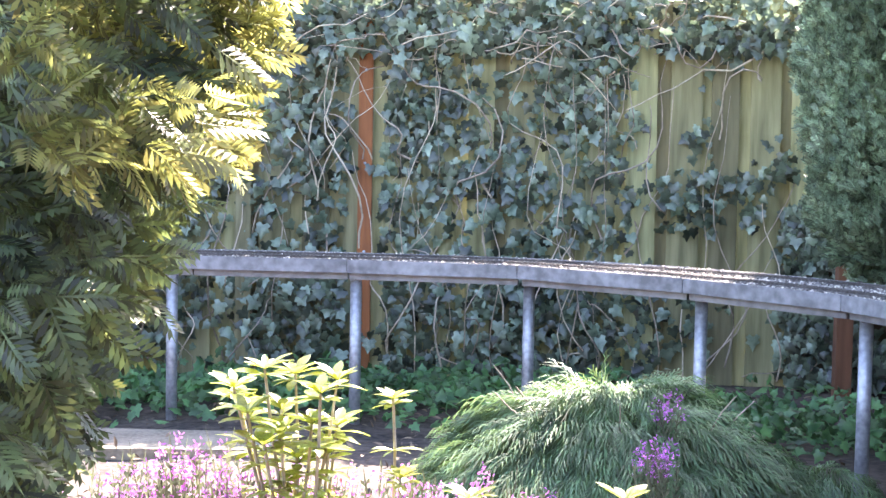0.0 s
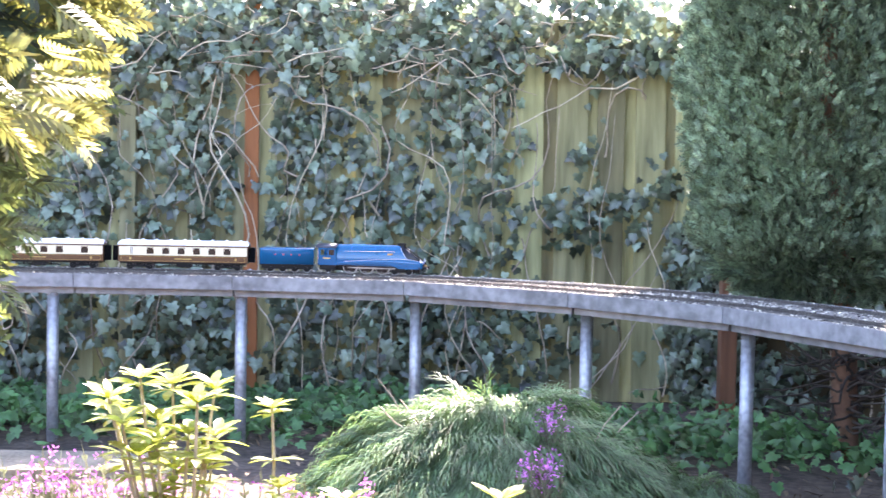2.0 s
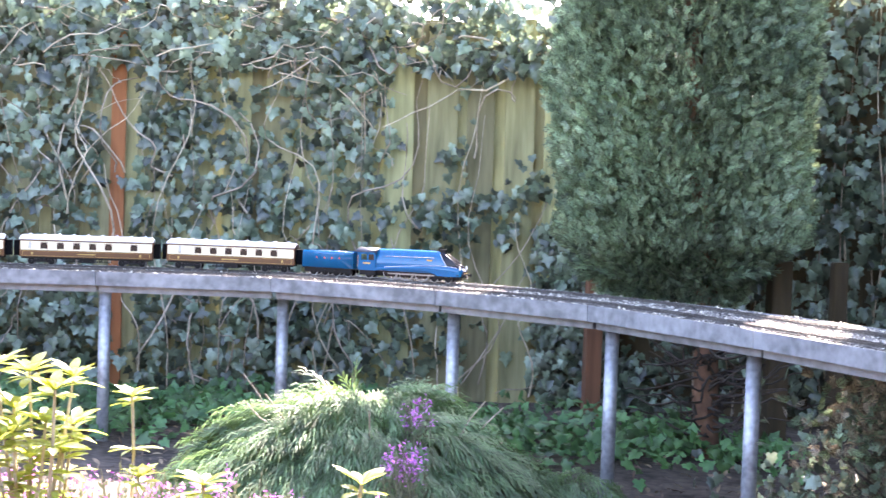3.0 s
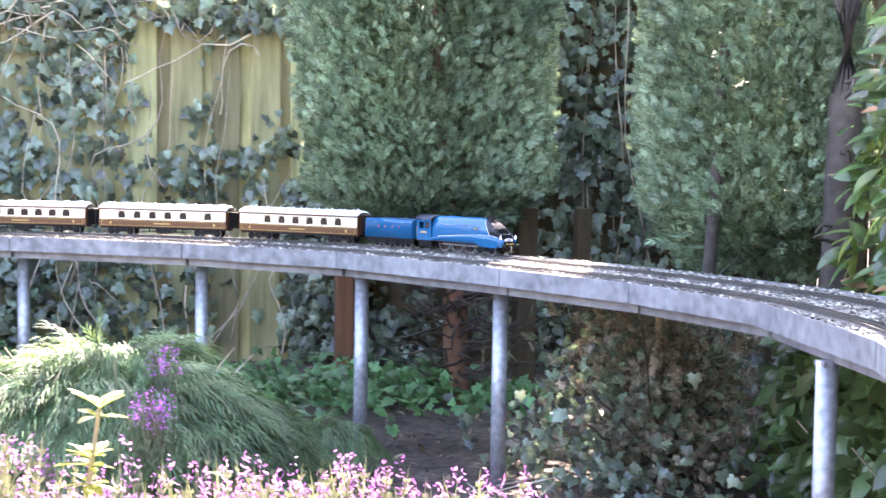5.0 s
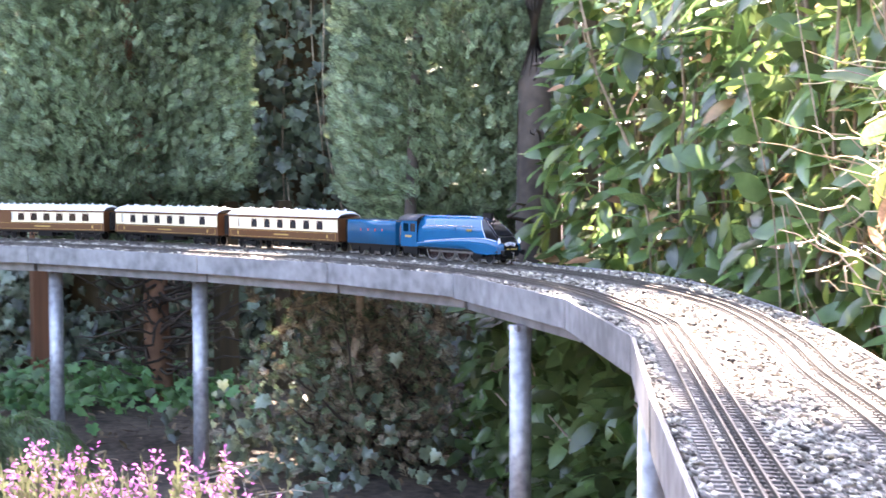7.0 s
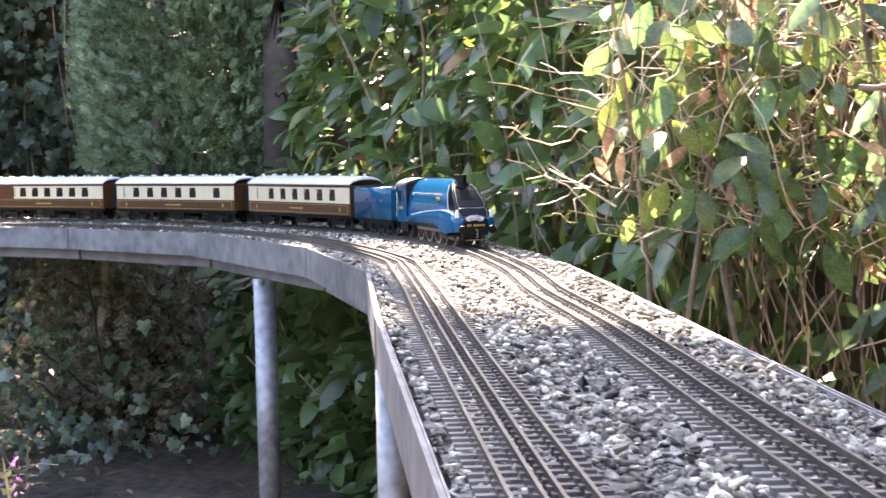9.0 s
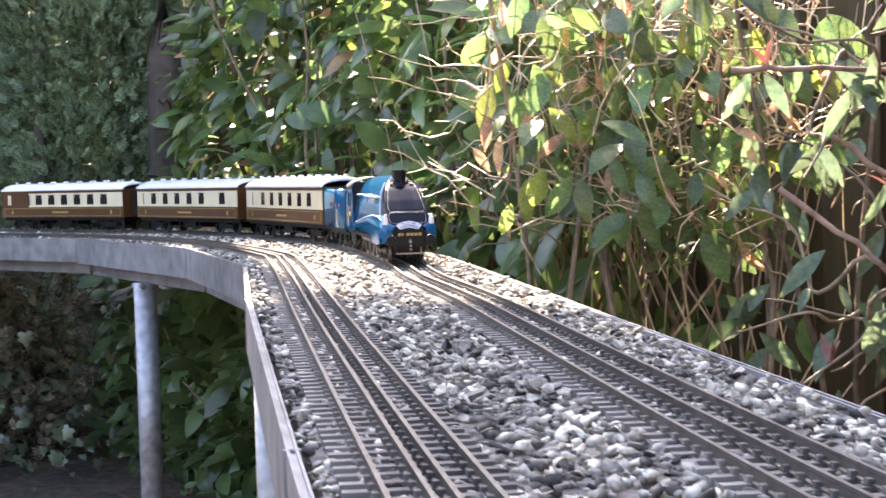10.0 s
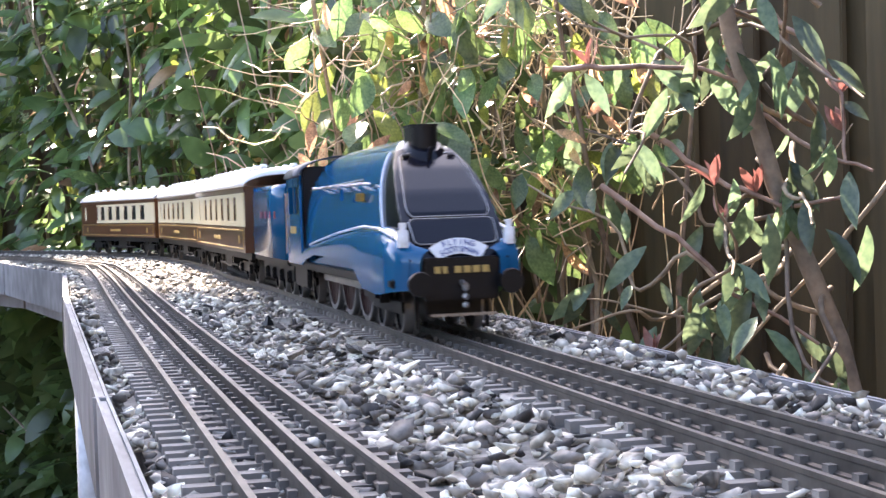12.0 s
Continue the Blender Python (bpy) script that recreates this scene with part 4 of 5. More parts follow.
vines = []
for i in range(16):
    u = rng.uniform(0.3, 0.9)
    x, y = 1.80 + 1.95 * u - 0.08, 7.66 - 1.26 * u - 0.1
    vines.append((wander((x, y, 0.02), (x + rng.normal(0, 0.15), y, 2.8), 0.15, 12), 0.004))
ivy_patch("dark ivy hanging on the fence between two conifers", 5600, ivy_spot_ne, vines, front=(-0.5, -0.8, 0))


# ---- conifers with flat scaly sprays ----
def conifer(label, cx, cy, rx, ry, z0, z1, count, trunk_at, trunk_r, seed, mat, face=(-0.35, -1.0), size=(0.026, 0.064), bark=None):
    t = tagged(new("conifer"), label, "tree", "garden conifers")
    r = np.random.default_rng(seed)
    ang0 = math.atan2(face[1], face[0])
    ang = ang0 + r.uniform(-3.14, 3.14, count)
    z = z0 + (z1 - z0) * r.random(count)
    lump = np.array([1 + 0.16 * noise.noise(Vector((math.cos(a) * 1.8, math.sin(a) * 1.8, q * 2.4 + seed))) for a, q in zip(ang, z)])
    taper = np.clip((z - z0) / 0.25, 0.55, 1.0)
    depth = 1 - 0.30 * r.random(count) ** 2.2
    k = lump * taper * depth
    pos = np.stack([cx + rx * np.cos(ang) * k, cy + ry * np.sin(ang) * k, z], 1)
    out = np.stack([np.cos(ang), np.sin(ang), 0 * ang], 1)
    dirs = out * 0.55 + np.array([0, 0, 0.55]) + 0.5 * unit(count)
    ups = np.cross(out, np.array([0, 0, 1.0])) * r.choice([-1, 1], count)[:, None] + 0.6 * unit(count) + out * 0.5
    scatter_leaves(t, SCALE_SPRAY, pos, dirs, ups, r.uniform(*size, count), mat)
    m = count // 5
    a2, z2, k2 = r.uniform(-3.14, 3.14, m), z0 + (z1 - z0) * r.random(m), np.sqrt(r.uniform(0.10, 0.50, m))
    heart = np.stack([cx + rx * np.cos(a2) * k2 * 0.95, cy + ry * np.sin(a2) * k2 * 0.95, np.maximum(z2, z0 + 0.12)], 1)
    scatter_leaves(t, SCALE_SPRAY, heart, np.stack([np.cos(a2), np.sin(a2), 0.3 + 0 * a2], 1) + 0.6 * unit(m), unit(m), r.uniform(0.085, 0.13, m), mat)
    x, y = trunk_at
    stem("trunk", t, wander((x, y, -0.05), (cx, cy, z1 * 0.9), 0.05), trunk_r * 1.25, trunk_r * 0.5, bark or M["red_bark"], 12, "bare reddish trunk")
    for i in range(75):
        a, zz = r.uniform(0, 2 * math.pi), r.uniform(0.10, z0 - 0.08)
        ln = r.uniform(0.2, 1.0) * rx
        stem("branch", t, wander((x, y, zz), (x + ln * math.cos(a), y + ln * math.sin(a), zz + r.uniform(-0.05, 0.2)), 0.10), 0.007, 0.002, M["bark"], 5)
    return t


conifer("clipped green conifer with dense scaly sprays, bare below", 1.93, 6.22, 0.52, 0.40, 0.62, 2.75, 24000, (2.06, 6.12), 0.045, 11, M["cedar"])
conifer("looser green conifer with some browned sprays", 2.78, 5.10, 0.315, 0.60, 0.60, 2.7, 16000, (2.38, 4.72), 0.022, 12, M["cedar"], face=(-0.75, -0.7), bark=M["bark"])
# dying lower growth below the trackbed
low = tagged(new("dying_conifer"), "half-dead brown conifer growth below the trackbed", "shrub")
n = 3200
pos = np.stack([rng.normal(2.20, 0.16, n), rng.normal(4.48, 0.13, n), np.abs(rng.normal(0.30, 0.2, n)) + 0.02], 1)
pos = pos[pos[:, 2] < 0.60]
n = len(pos)
scatter_leaves(low, SCALE_SPRAY, pos[: n * 2 // 3], 0.8 * unit(n)[: n * 2 // 3] + np.array([-0.3, -0.3, 0.3]), unit(n)[: n * 2 // 3], rng.uniform(0.03, 0.062, n)[: n * 2 // 3], M["dead"])
scatter_leaves(low, SCALE_SPRAY, pos[n * 2 // 3:], 0.8 * unit(n)[n * 2 // 3:] + np.array([-0.3, -0.3, 0.3]), unit(n)[n * 2 // 3:], rng.uniform(0.03, 0.062, n)[n * 2 // 3:], M["cedar"])
for i in range(14):
    stem("twig", low, wander((2.22, 4.55, 0.02), (rng.normal(2.18, 0.2), rng.normal(4.45, 0.15), rng.uniform(0.2, 0.58)), 0.12), 0.008, 0.002, M["bark"], 5)
stem("stem", low, wander((2.13, 4.36, 0.0), (2.10, 4.33, 0.64), 0.05, 8), 0.016, 0.011, M["vine"], 8, "grey dead stem")
dark = tagged(new("tree_trunk"), "dark straight tree trunk beside the laurel", "tree")
stem("trunk", dark, wander((2.70, 4.36, -0.05), (2.78, 4.46, 2.5), 0.06), 0.058, 0.05, M["bark"], 14)
for i in range(7):
    z = 0.5 + 0.25 * i
    stem("branch", dark, wander((2.73, 4.4, z), (2.4 + 0.08 * i, 4.1, z + rng.uniform(-0.1, 0.15)), 0.12), 0.007, 0.002, M["bark"], 5)

# its crown, unseen, added and shaped to throw broken shade on the near tracks
n = 3300
v = unit(n) * rng.uniform(0.3, 1.0, n)[:, None] ** 0.5
pos = np.array([2.62, 4.22, 5.2]) + v[:, :1] * 0.46 * np.array([0.88, -0.47, 0]) + v[:, 1:2] * np.array([0.47, 0.88, 0]) + v[:, 2:] * np.array([0, 0, 1.0])
pos = pos[[noise.noise(Vector(p * 2.6)) > -0.24 for p in pos]]
n = len(pos)
scatter_leaves(dark, LAUREL, pos, unit(n) + np.array([0, 0, -0.3]), unit(n) + np.array([0, 0, 0.8]), rng.uniform(0.09, 0.15, n), M["laurel"])
stem("trunk", dark, [(2.78, 4.46, 2.45), (2.76, 4.42, 3.6), (2.66, 4.28, 5.0)], 0.042, 0.02, M["bark"], 12)
for i in range(16):
    q = pos[rng.integers(0, n)]
    stem("limb", dark, wander((2.72, 4.35, rng.uniform(3.8, 4.8)), tuple(q), 0.2), 0.014, 0.004, M["bark"], 6)

# ivy thick along the top of the fence
def ivy_spot_top():
    x, z = rng.uniform(-2.6, 0.95), rng.uniform(1.66, 2.04)
    return (x, on_fence(x) + rng.uniform(-0.22, 0.16), z)


ivy_patch("thick ivy heaped along the top of the fence", 1000, ivy_spot_top, [(wander((x0, on_fence(x0) - 0.2, 1.6), (x0 + 0.5, on_fence(x0) - 0.16, 1.85), 0.15), 0.004) for x0 in (-2.0, -1.5, -1.1, -0.7, -0.2, 0.2)], apart=150)


def ivy_spot_low():
    x, y = rng.uniform(1.75, 2.65), rng.normal(4.55, 0.32)
    return (x, y, 0.03 + abs(rng.normal(0, 0.13)))


ivy_patch("low ivy creeping over the soil under the trackbed", 800, ivy_spot_low, [(wander((1.6, 4.5, 0.03), (1.5 + 0.1 * k, 3.7 + 0.1 * k, 0.05), 0.2), 0.003) for k in range(5)], front=(0, -0.7, 0.7), size=(0.02, 0.046), apart=60)

# dark evergreen growth under the trackbed
under = tagged(new("evergreen_bush"), "dark low evergreen leaves growing below the trackbed", "bush")
n = 3300
y = rng.uniform(2.2, 4.3, n)
pos = np.stack([np.interp(y, [2.2, 3.0, 4.3], [2.02, 2.18, 2.42]) + np.abs(rng.normal(0, 0.24, n)), y, rng.uniform(0.02, 0.56, n)], 1)
scatter_leaves(under, LAUREL, pos, np.array([-0.5, -0.4, -0.2]) + 0.8 * unit(n), np.array([-0.3, -0.3, 0.8]) + 0.5 * unit(n), rng.uniform(0.06, 0.11, n), M["laurel"])
for i in range(12):
    yy = rng.uniform(2.3, 4.2)
    xx = float(np.interp(yy, [2.2, 3.0, 4.3], [2.25, 2.4, 2.6]))
    stem("branch", under, wander((xx, yy, 0.0), (xx - rng.uniform(0, 0.25), yy + rng.normal(0, 0.15), rng.uniform(0.3, 0.55)), 0.12), 0.007, 0.002, M["vine"], 5)

# ---- laurel hedge and thicket along the railway ----
HEDGE = spline([(2.62, 4.15), (2.50, 3.72), (2.46, 3.25), (2.30, 2.72), (2.10, 2.20), (1.88, 1.72), (1.68, 1.30)], 10)


def hedge_points(n, s0, s1, z0, z1, deep):
    s = rng.uniform(s0, s1, n)
    p = np.array([along(HEDGE, q) for q in s])
    h = np.array([heading(HEDGE, q) for q in s])
    side = np.stack([-h[:, 1], h[:, 0]], 1)
    z = rng.uniform(z0, z1, n)
    bulge = np.array([0.10 * noise.noise(Vector((q * 2.6, zz * 2.6, 4.0))) for q, zz in zip(s, z)])
    d = deep * rng.random(n) ** 1.6 + bulge + 0.10 * np.abs(z - 0.9) * (z < 0.9)
    return np.column_stack([p + side * d[:, None], z]), -side


HL = HEDGE[1][-1]
laurel = tagged(new("laurel_hedge"), "glossy green laurel hedge, backlit by the sun", "hedge")
pos, out = hedge_points(4300, 0.0, 2.48, 0.05, 1.62, 0.40)
thin_out = rng.random(len(pos)) < np.interp(pos[:, 1], [1.7, 2.1, 2.5], [0.6, 0.88, 1.0])
pos, out = pos[thin_out], out[thin_out]
n = len(pos)
keep = (pos[:, 2] < np.interp(pos[:, 1], [1.7, 2.4], [1.1, 1.62])) & ~((pos[:, 2] > DZ - 0.1) & (pos[:, 2] < DZ + 0.3) & (pos[:, 0] < np.interp(pos[:, 1], [1, 2, 3, 4], [1.35, 1.98, 2.42, 2.38])))
pos, out = pos[keep], out[keep]
n = len(pos)
o3 = np.column_stack([out, np.zeros(n)])
dirs = o3 * 0.55 + np.array([0, 0, -0.35]) + 0.62 * unit(n)
ups = np.array([0, 0, 0.7]) + o3 * 0.8 + 0.45 * unit(n)
size = rng.uniform(0.07, 0.135, n)
a, b = int(n * 0.86), int(n * 0.95)
scatter_leaves(laurel, LAUREL, pos[:a], dirs[:a], ups[:a], size[:a], M["laurel"], 240)
scatter_leaves(laurel, LAUREL, pos[a:b], dirs[a:b], ups[a:b], size[a:b] * 0.85, M["sunleaf"], 40)
scatter_leaves(laurel, LAUREL, pos[b:], dirs[b:], ups[b:], size[b:] * 0.75, M["browned"], 30)
for i in range(60):
    s = rng.uniform(0.05, 2.3)
    p, h = along(HEDGE, s), heading(HEDGE, s)
    b = p + np.array([-h[1], h[0]]) * rng.uniform(0.05, 0.3)
    stem("branch", laurel, wander((b[0] + 0.1, b[1], 0.0), (b[0] + rng.normal(0, 0.12), b[1] + rng.normal(0, 0.12), rng.uniform(0.8, 1.9)), 0.2), 0.007, 0.003, M["twig"], 5)

canes = tagged(new("cane_thicket"), "thicket of dry yellow upright canes before the fence", "shrub")
for i in range(70):
    s = rng.uniform(1.75, HL - 0.38)
    p, h = along(HEDGE, min(s, HL)), heading(HEDGE, min(s, HL - 0.02))
    b = p + np.array([-h[1], h[0]]) * rng.uniform(0.06, 0.40)
    stem("cane", canes, wander((b[0], b[1], 0.0), (b[0] + rng.normal(0, 0.12), b[1] + rng.normal(0, 0.22), rng.uniform(0.7, 1.7)), 0.22, 8), rng.uniform(0.0012, 0.0030), 0.0011, M["cane"], 5)

pos, out = hedge_points(300, 1.95, HL - 0.25, 0.70, 1.14, 0.24)
o3 = np.column_stack([out, np.zeros(300)])
dirs, ups, size = np.array([0, 0, -0.7]) + 0.7 * unit(300), o3 * 0.8 + np.array([0, 0, 0.4]) + 0.6 * unit(300), rng.uniform(0.05, 0.10, 300)
scatter_leaves(canes, LAUREL, pos[:215], dirs[:215], ups[:215], size[:215], M["laurel"], 215)
scatter_leaves(canes, LAUREL, pos[215:240], dirs[215:240], ups[215:240], size[215:240] * 0.9, M["sunleaf"], 25)
scatter_leaves(canes, WILLOWY, pos[240:], dirs[240:], ups[240:], size[240:] * 0.8, M["browned"], 60, "dry_leaf")
tv, tf = [], []
for i in range(200):
    s = rng.uniform(2.0, HL - 0.2)
    p, h = along(HEDGE, s), heading(HEDGE, s)
    b = p + np.array([-h[1], h[0]]) * rng.uniform(0.0, 0.32)
    z, ln = rng.uniform(0.72, 1.12), rng.uniform(0.08, 0.30)
    d = unit(1)[0] * np.array([1, 1, 0.8]) + np.array([0, 0, 0.35])
    v2, f2 = tube(wander((b[0], b[1], z), (b[0] + ln * d[0], b[1] + ln * d[1], z + ln * d[2]), 0.05, 6), 0.0017, 0.0007, 4)
    k = len(tv)
    tv += v2
    tf += [tuple(q + k for q in f) for f in f2]
part("tangle", mesh("tangle", tv, tf, M["cane"], smooth=True), canes, "tangle of thin pale dry twigs")["kind"] = "stuff"

# leafy, sunlit growth that fills the gap before the fence
thick = tagged(new("evergreen_bush"), "sunlit tangle of yellow-green leaves and pale twigs before the fence", "bush")
for mat, shape, cnt, big, word in (("laurel", LAUREL, 95, 1.0, "leaf"), ("sunleaf", LAUREL, 38, 0.9, "leaf"), ("browned", WILLOWY, 40, 0.75, "dry_leaf")):
    u, w = rng.uniform(0, 1, cnt), rng.uniform(0, 1, cnt)
    spot = np.stack([1.66 + 0.34 * u + 0.10 * w, 1.62 - 0.36 * u + 0.22 * w, rng.uniform(0.76, 1.08, cnt)], 1)
    scatter_leaves(thick, shape, spot, np.array([-0.1, -0.2, -0.7]) + 0.65 * unit(cnt), np.array([-0.7, -0.6, 0.3]) + 0.6 * unit(cnt), rng.uniform(0.045, 0.088, cnt) * big, M[mat], cnt, word)
tv, tf = [], []
for i in range(230):
    u, w, z, ln = rng.random(), rng.random(), rng.uniform(0.72, 1.05), rng.uniform(0.08, 0.22)
    b, d = (1.68 + 0.34 * u + 0.14 * w, 1.66 - 0.36 * u + 0.26 * w, z), unit(1)[0] + np.array([0, 0, 0.4])
    v2, f2 = tube(wander(b, (b[0] + ln * d[0], b[1] + ln * d[1], z + ln * d[2]), 0.05, 6), 0.0017, 0.0007, 4)
    k = len(tv)
    tv += v2
    tf += [tuple(q + k for q in f) for f in f2]
part("tangle", mesh("tangle", tv, tf, M["cane"], smooth=True), thick, "tangle of thin pale dry twigs")["kind"] = "stuff"
for i in range(9):
    u = rng.random()
    a = (1.80 + 0.34 * u, 1.72 - 0.36 * u, 0.0)
    stem("stem", thick, wander(a, (a[0] + rng.normal(0, 0.1), a[1] + rng.normal(0, 0.1), rng.uniform(1.0, 1.5)), 0.16, 9), 0.006, 0.003, M["twig"], 6)

photinia = tagged(new("photinia_shrub"), "open shrub with long grey-green leaves and red young shoots", "shrub")
stem("trunk", photinia, [(2.02, 0.95, 0.0), (1.97, 0.985, 0.40), (1.94, 1.015, 0.585), (1.89, 1.07, 0.78), (1.86, 1.108, 0.966), (1.80, 1.16, 1.4)], 0.0135, 0.010, M["twig"], 10, "slanting smooth brown trunk")
tips = []
for i in range(32):
    z = rng.uniform(0.35, 1.3)
    a = (2.02 + rng.normal(0, 0.05), 1.16 + rng.normal(0, 0.08), z)
    u = rng.uniform(-0.62, 0.36)
    b = (1.80 - 0.30 * u * -1 + rng.normal(0, 0.08), 1.22 + 0.62 * u, z + rng.uniform(-0.35, 0.25))
    if b[2] < DZ + 0.02 and b[0] < 1.35:
        continue
    pts = wander(a, b, 0.13, 16)
    stem("branch", photinia, pts, 0.004, 0.0014, M["twig"], 6)
    tips += pts[6::2]
ARCHING = [[(1.902, 1.163, 0.950), (1.898, 1.105, 0.877), (1.914, 1.028, 0.819), (1.926, 0.956, 0.792)],
           [(1.825, 1.210, 0.847), (1.866, 1.121, 0.783), (1.887, 1.054, 0.753), (1.913, 0.969, 0.762)],
           [(1.929, 1.108, 1.007), (1.946, 1.044, 0.945), (1.950, 1.008, 0.886), (1.931, 0.995, 0.802)],
           [(1.738, 1.226, 0.785), (1.786, 1.144, 0.719), (1.822, 1.088, 0.649), (1.873, 1.004, 0.586)],
           [(1.730, 1.285, 0.935), (1.772, 1.211, 0.932), (1.831, 1.134, 0.925), (1.874, 1.089, 0.904)]]
for pts in ARCHING:
    line = []
    for a, b in zip(pts, pts[1:]):
        line += [Vector(a).lerp(Vector(b), k / 4) + 0.006 * noise.noise_vector(Vector(a) * 9 + Vector((k, 0, 0))) for k in range(4)]
    line.append(Vector(pts[-1]))
    stem("branch", photinia, line, 0.0042, 0.0022, M["red_twig"], 7, "long reddish arching branch")
    tips += line[::2] + line[1::3]
tips = np.array([tuple(p) for p in tips])
pick = rng.integers(0, len(tips), 175)
pos = tips[pick] + rng.normal(0, 0.022, (175, 3))
scatter_leaves(photinia, WILLOWY, pos, np.array([-0.2, -0.2, -0.85]) + 0.7 * unit(175), np.array([-0.6, -0.6, 0.4]) + 0.6 * unit(175), rng.uniform(0.042, 0.085, 175), M["photinia"], 175)
ends = tips[rng.integers(0, len(tips), 14)]
scatter_leaves(photinia, WILLOWY, np.repeat(ends, 4, 0), np.array([0, 0, 0.8]) + 0.5 * unit(56), unit(56), rng.uniform(0.02, 0.045, 56), M["red_bud"], 56, "young_shoot")

# ---- yew close by ----
yew = tagged(new("yew"), "overhanging yew with curved needles, sunlit from behind", "tree")
n = 3000
g = rng.random(n)
zz = rng.uniform(0.55, 1.75, n)
edge = np.interp(zz, [0.55, 0.85, 0.98, 1.08, 1.2, 1.30, 1.45, 1.75], [-0.36, -0.335, -0.275, -0.215, -0.178, -0.155, -0.13, -0.09])
pos = np.stack([edge - 0.065 - 0.36 * g, 1.42 + rng.uniform(-0.12, 0.28, n) + 0.1 * g, zz], 1)
pos[:, 0] += 0.018 * np.array([noise.noise(Vector((p[2] * 14, p[1] * 9, 0))) for p in pos])
pos = np.array([0, 0, 1.189]) + 0.79 * (pos - np.array([0, 0, 1.189]))
scatter_leaves(yew, NEEDLE_SPRAY, pos, np.array([0.75, -0.15, -0.35]) + 0.6 * unit(n), np.array([0, -0.7, 0.6]) + 0.6 * unit(n), rng.uniform(0.035, 0.062, n), M["yew"])
n = 3600     # the thick of the tree, behind
back = np.stack([-0.34 - 0.75 * rng.random(n), rng.uniform(1.45, 2.0, n), rng.uniform(0.78, 1.36, n)], 1)
back = back[(back[:, 0] < -0.24 - 0.42 * (1.36 - back[:, 2])) & np.array([noise.noise(Vector(p * 5.0)) > -0.2 for p in back])]
n = len(back)
scatter_leaves(yew, NEEDLE_SPRAY, back, np.array([0.5, -0.2, -0.5]) + 0.7 * unit(n), unit(n), rng.uniform(0.045, 0.075, n), M["yew"])
n = 1050     # sprays in the yellower needle copy, sunlight put into their colour
lit_spray = np.stack([rng.uniform(-0.27, -0.115, n), rng.uniform(0.93, 1.2, n), rng.uniform(1.17, 1.36, n)], 1)
lit_spray = lit_spray[np.array([noise.noise(Vector(p * 13.0)) > 0.02 for p in lit_spray]) & (lit_spray[:, 0] < np.interp(lit_spray[:, 2], [1.08, 1.18, 1.3], [-0.20, -0.155, -0.125]))]
n = len(lit_spray)
scatter_leaves(yew, NEEDLE_SPRAY, lit_spray, np.array([0.6, -0.2, -0.3]) + 0.7 * unit(n), unit(n) + np.array([0, -0.5, 0.5]), rng.uniform(0.03, 0.05, n), M["yew_lit"])
n = 1500     # boughs overhead, out of view, added to shade the lower sprays
top = np.stack([rng.uniform(-0.75, 0.05, n), rng.uniform(1.58, 2.2, n), rng.uniform(1.47, 1.72, n)], 1)
scatter_leaves(yew, NEEDLE_SPRAY, top, np.array([0.5, -0.4, -0.1]) + 0.7 * unit(n), unit(n) + np.array([0, 0, 1.0]), rng.uniform(0.07, 0.12, n), M["yew"])
for i in range(7):
    stem("bough", yew, wander((-0.8, 1.68, 1.45), (rng.uniform(-0.4, 0.02), rng.uniform(1.6, 2.1), rng.uniform(1.5, 1.68)), 0.12), 0.014, 0.004, M["red_bark"], 6)
for i in range(24):
    z = rng.uniform(0.6, 1.7)
    stem("branch", yew, wander((-0.65, 1.4, z - 0.15), (-0.36 + rng.normal(0, 0.04), 1.2 + rng.normal(0, 0.08), z), 0.12), 0.010, 0.002, M["red_bark"], 6)
stem("trunk", yew, [(-0.9, 1.7, -0.05), (-0.85, 1.68, 0.8), (-0.8, 1.66, 1.9)], 0.07, 0.045, M["red_bark"], 12)

# ---- weeping shrub, bushes, heather, ground cover ----
shrub = tagged(new("weeping_shrub"), "low mound of feathery weeping green foliage", "shrub")
n = 6500
th = rng.uniform(0, 2 * math.pi, n)
rr = np.sqrt(rng.random(n))
hgt = 0.44 * np.sqrt(np.clip(1 - rr ** 2, 0, 1)) * (0.8 + 0.25 * np.array([noise.noise(Vector((math.cos(a) * 2, math.sin(a) * 2, r * 2))) for a, r in zip(th, rr)])) + 0.05
pos = np.stack([0.53 + 0.58 * rr * np.cos(th), 4.72 + 0.50 * rr * np.sin(th), hgt], 1)
out = np.stack([np.cos(th), np.sin(th), 0 * th], 1)
scatter_leaves(shrub, FERN_SPRAY, pos, out * (0.4 + rr[:, None]) + np.array([0, 0, 0.15]) - np.array([0, 0, 0.7]) * rr[:, None] + 0.5 * unit(n), np.array([0, 0, 1.0]) + 0.6 * unit(n), rng.uniform(0.06, 0.15, n), M["fern"])
for i in range(16):
    a = rng.uniform(0, 2 * math.pi)
    stem("twig", shrub, wander((0.55, 4.75, 0.02), (0.55 + 0.4 * math.cos(a), 4.75 + 0.35 * math.sin(a), rng.uniform(0.2, 0.5)), 0.1), 0.006, 0.002, M["vine"], 5)
second = tagged(new("weeping_shrub"), "small tuft of feathery weeping foliage by a post", "shrub")
n = 300
th, rr = rng.uniform(0, 2 * math.pi, n), np.sqrt(rng.random(n))
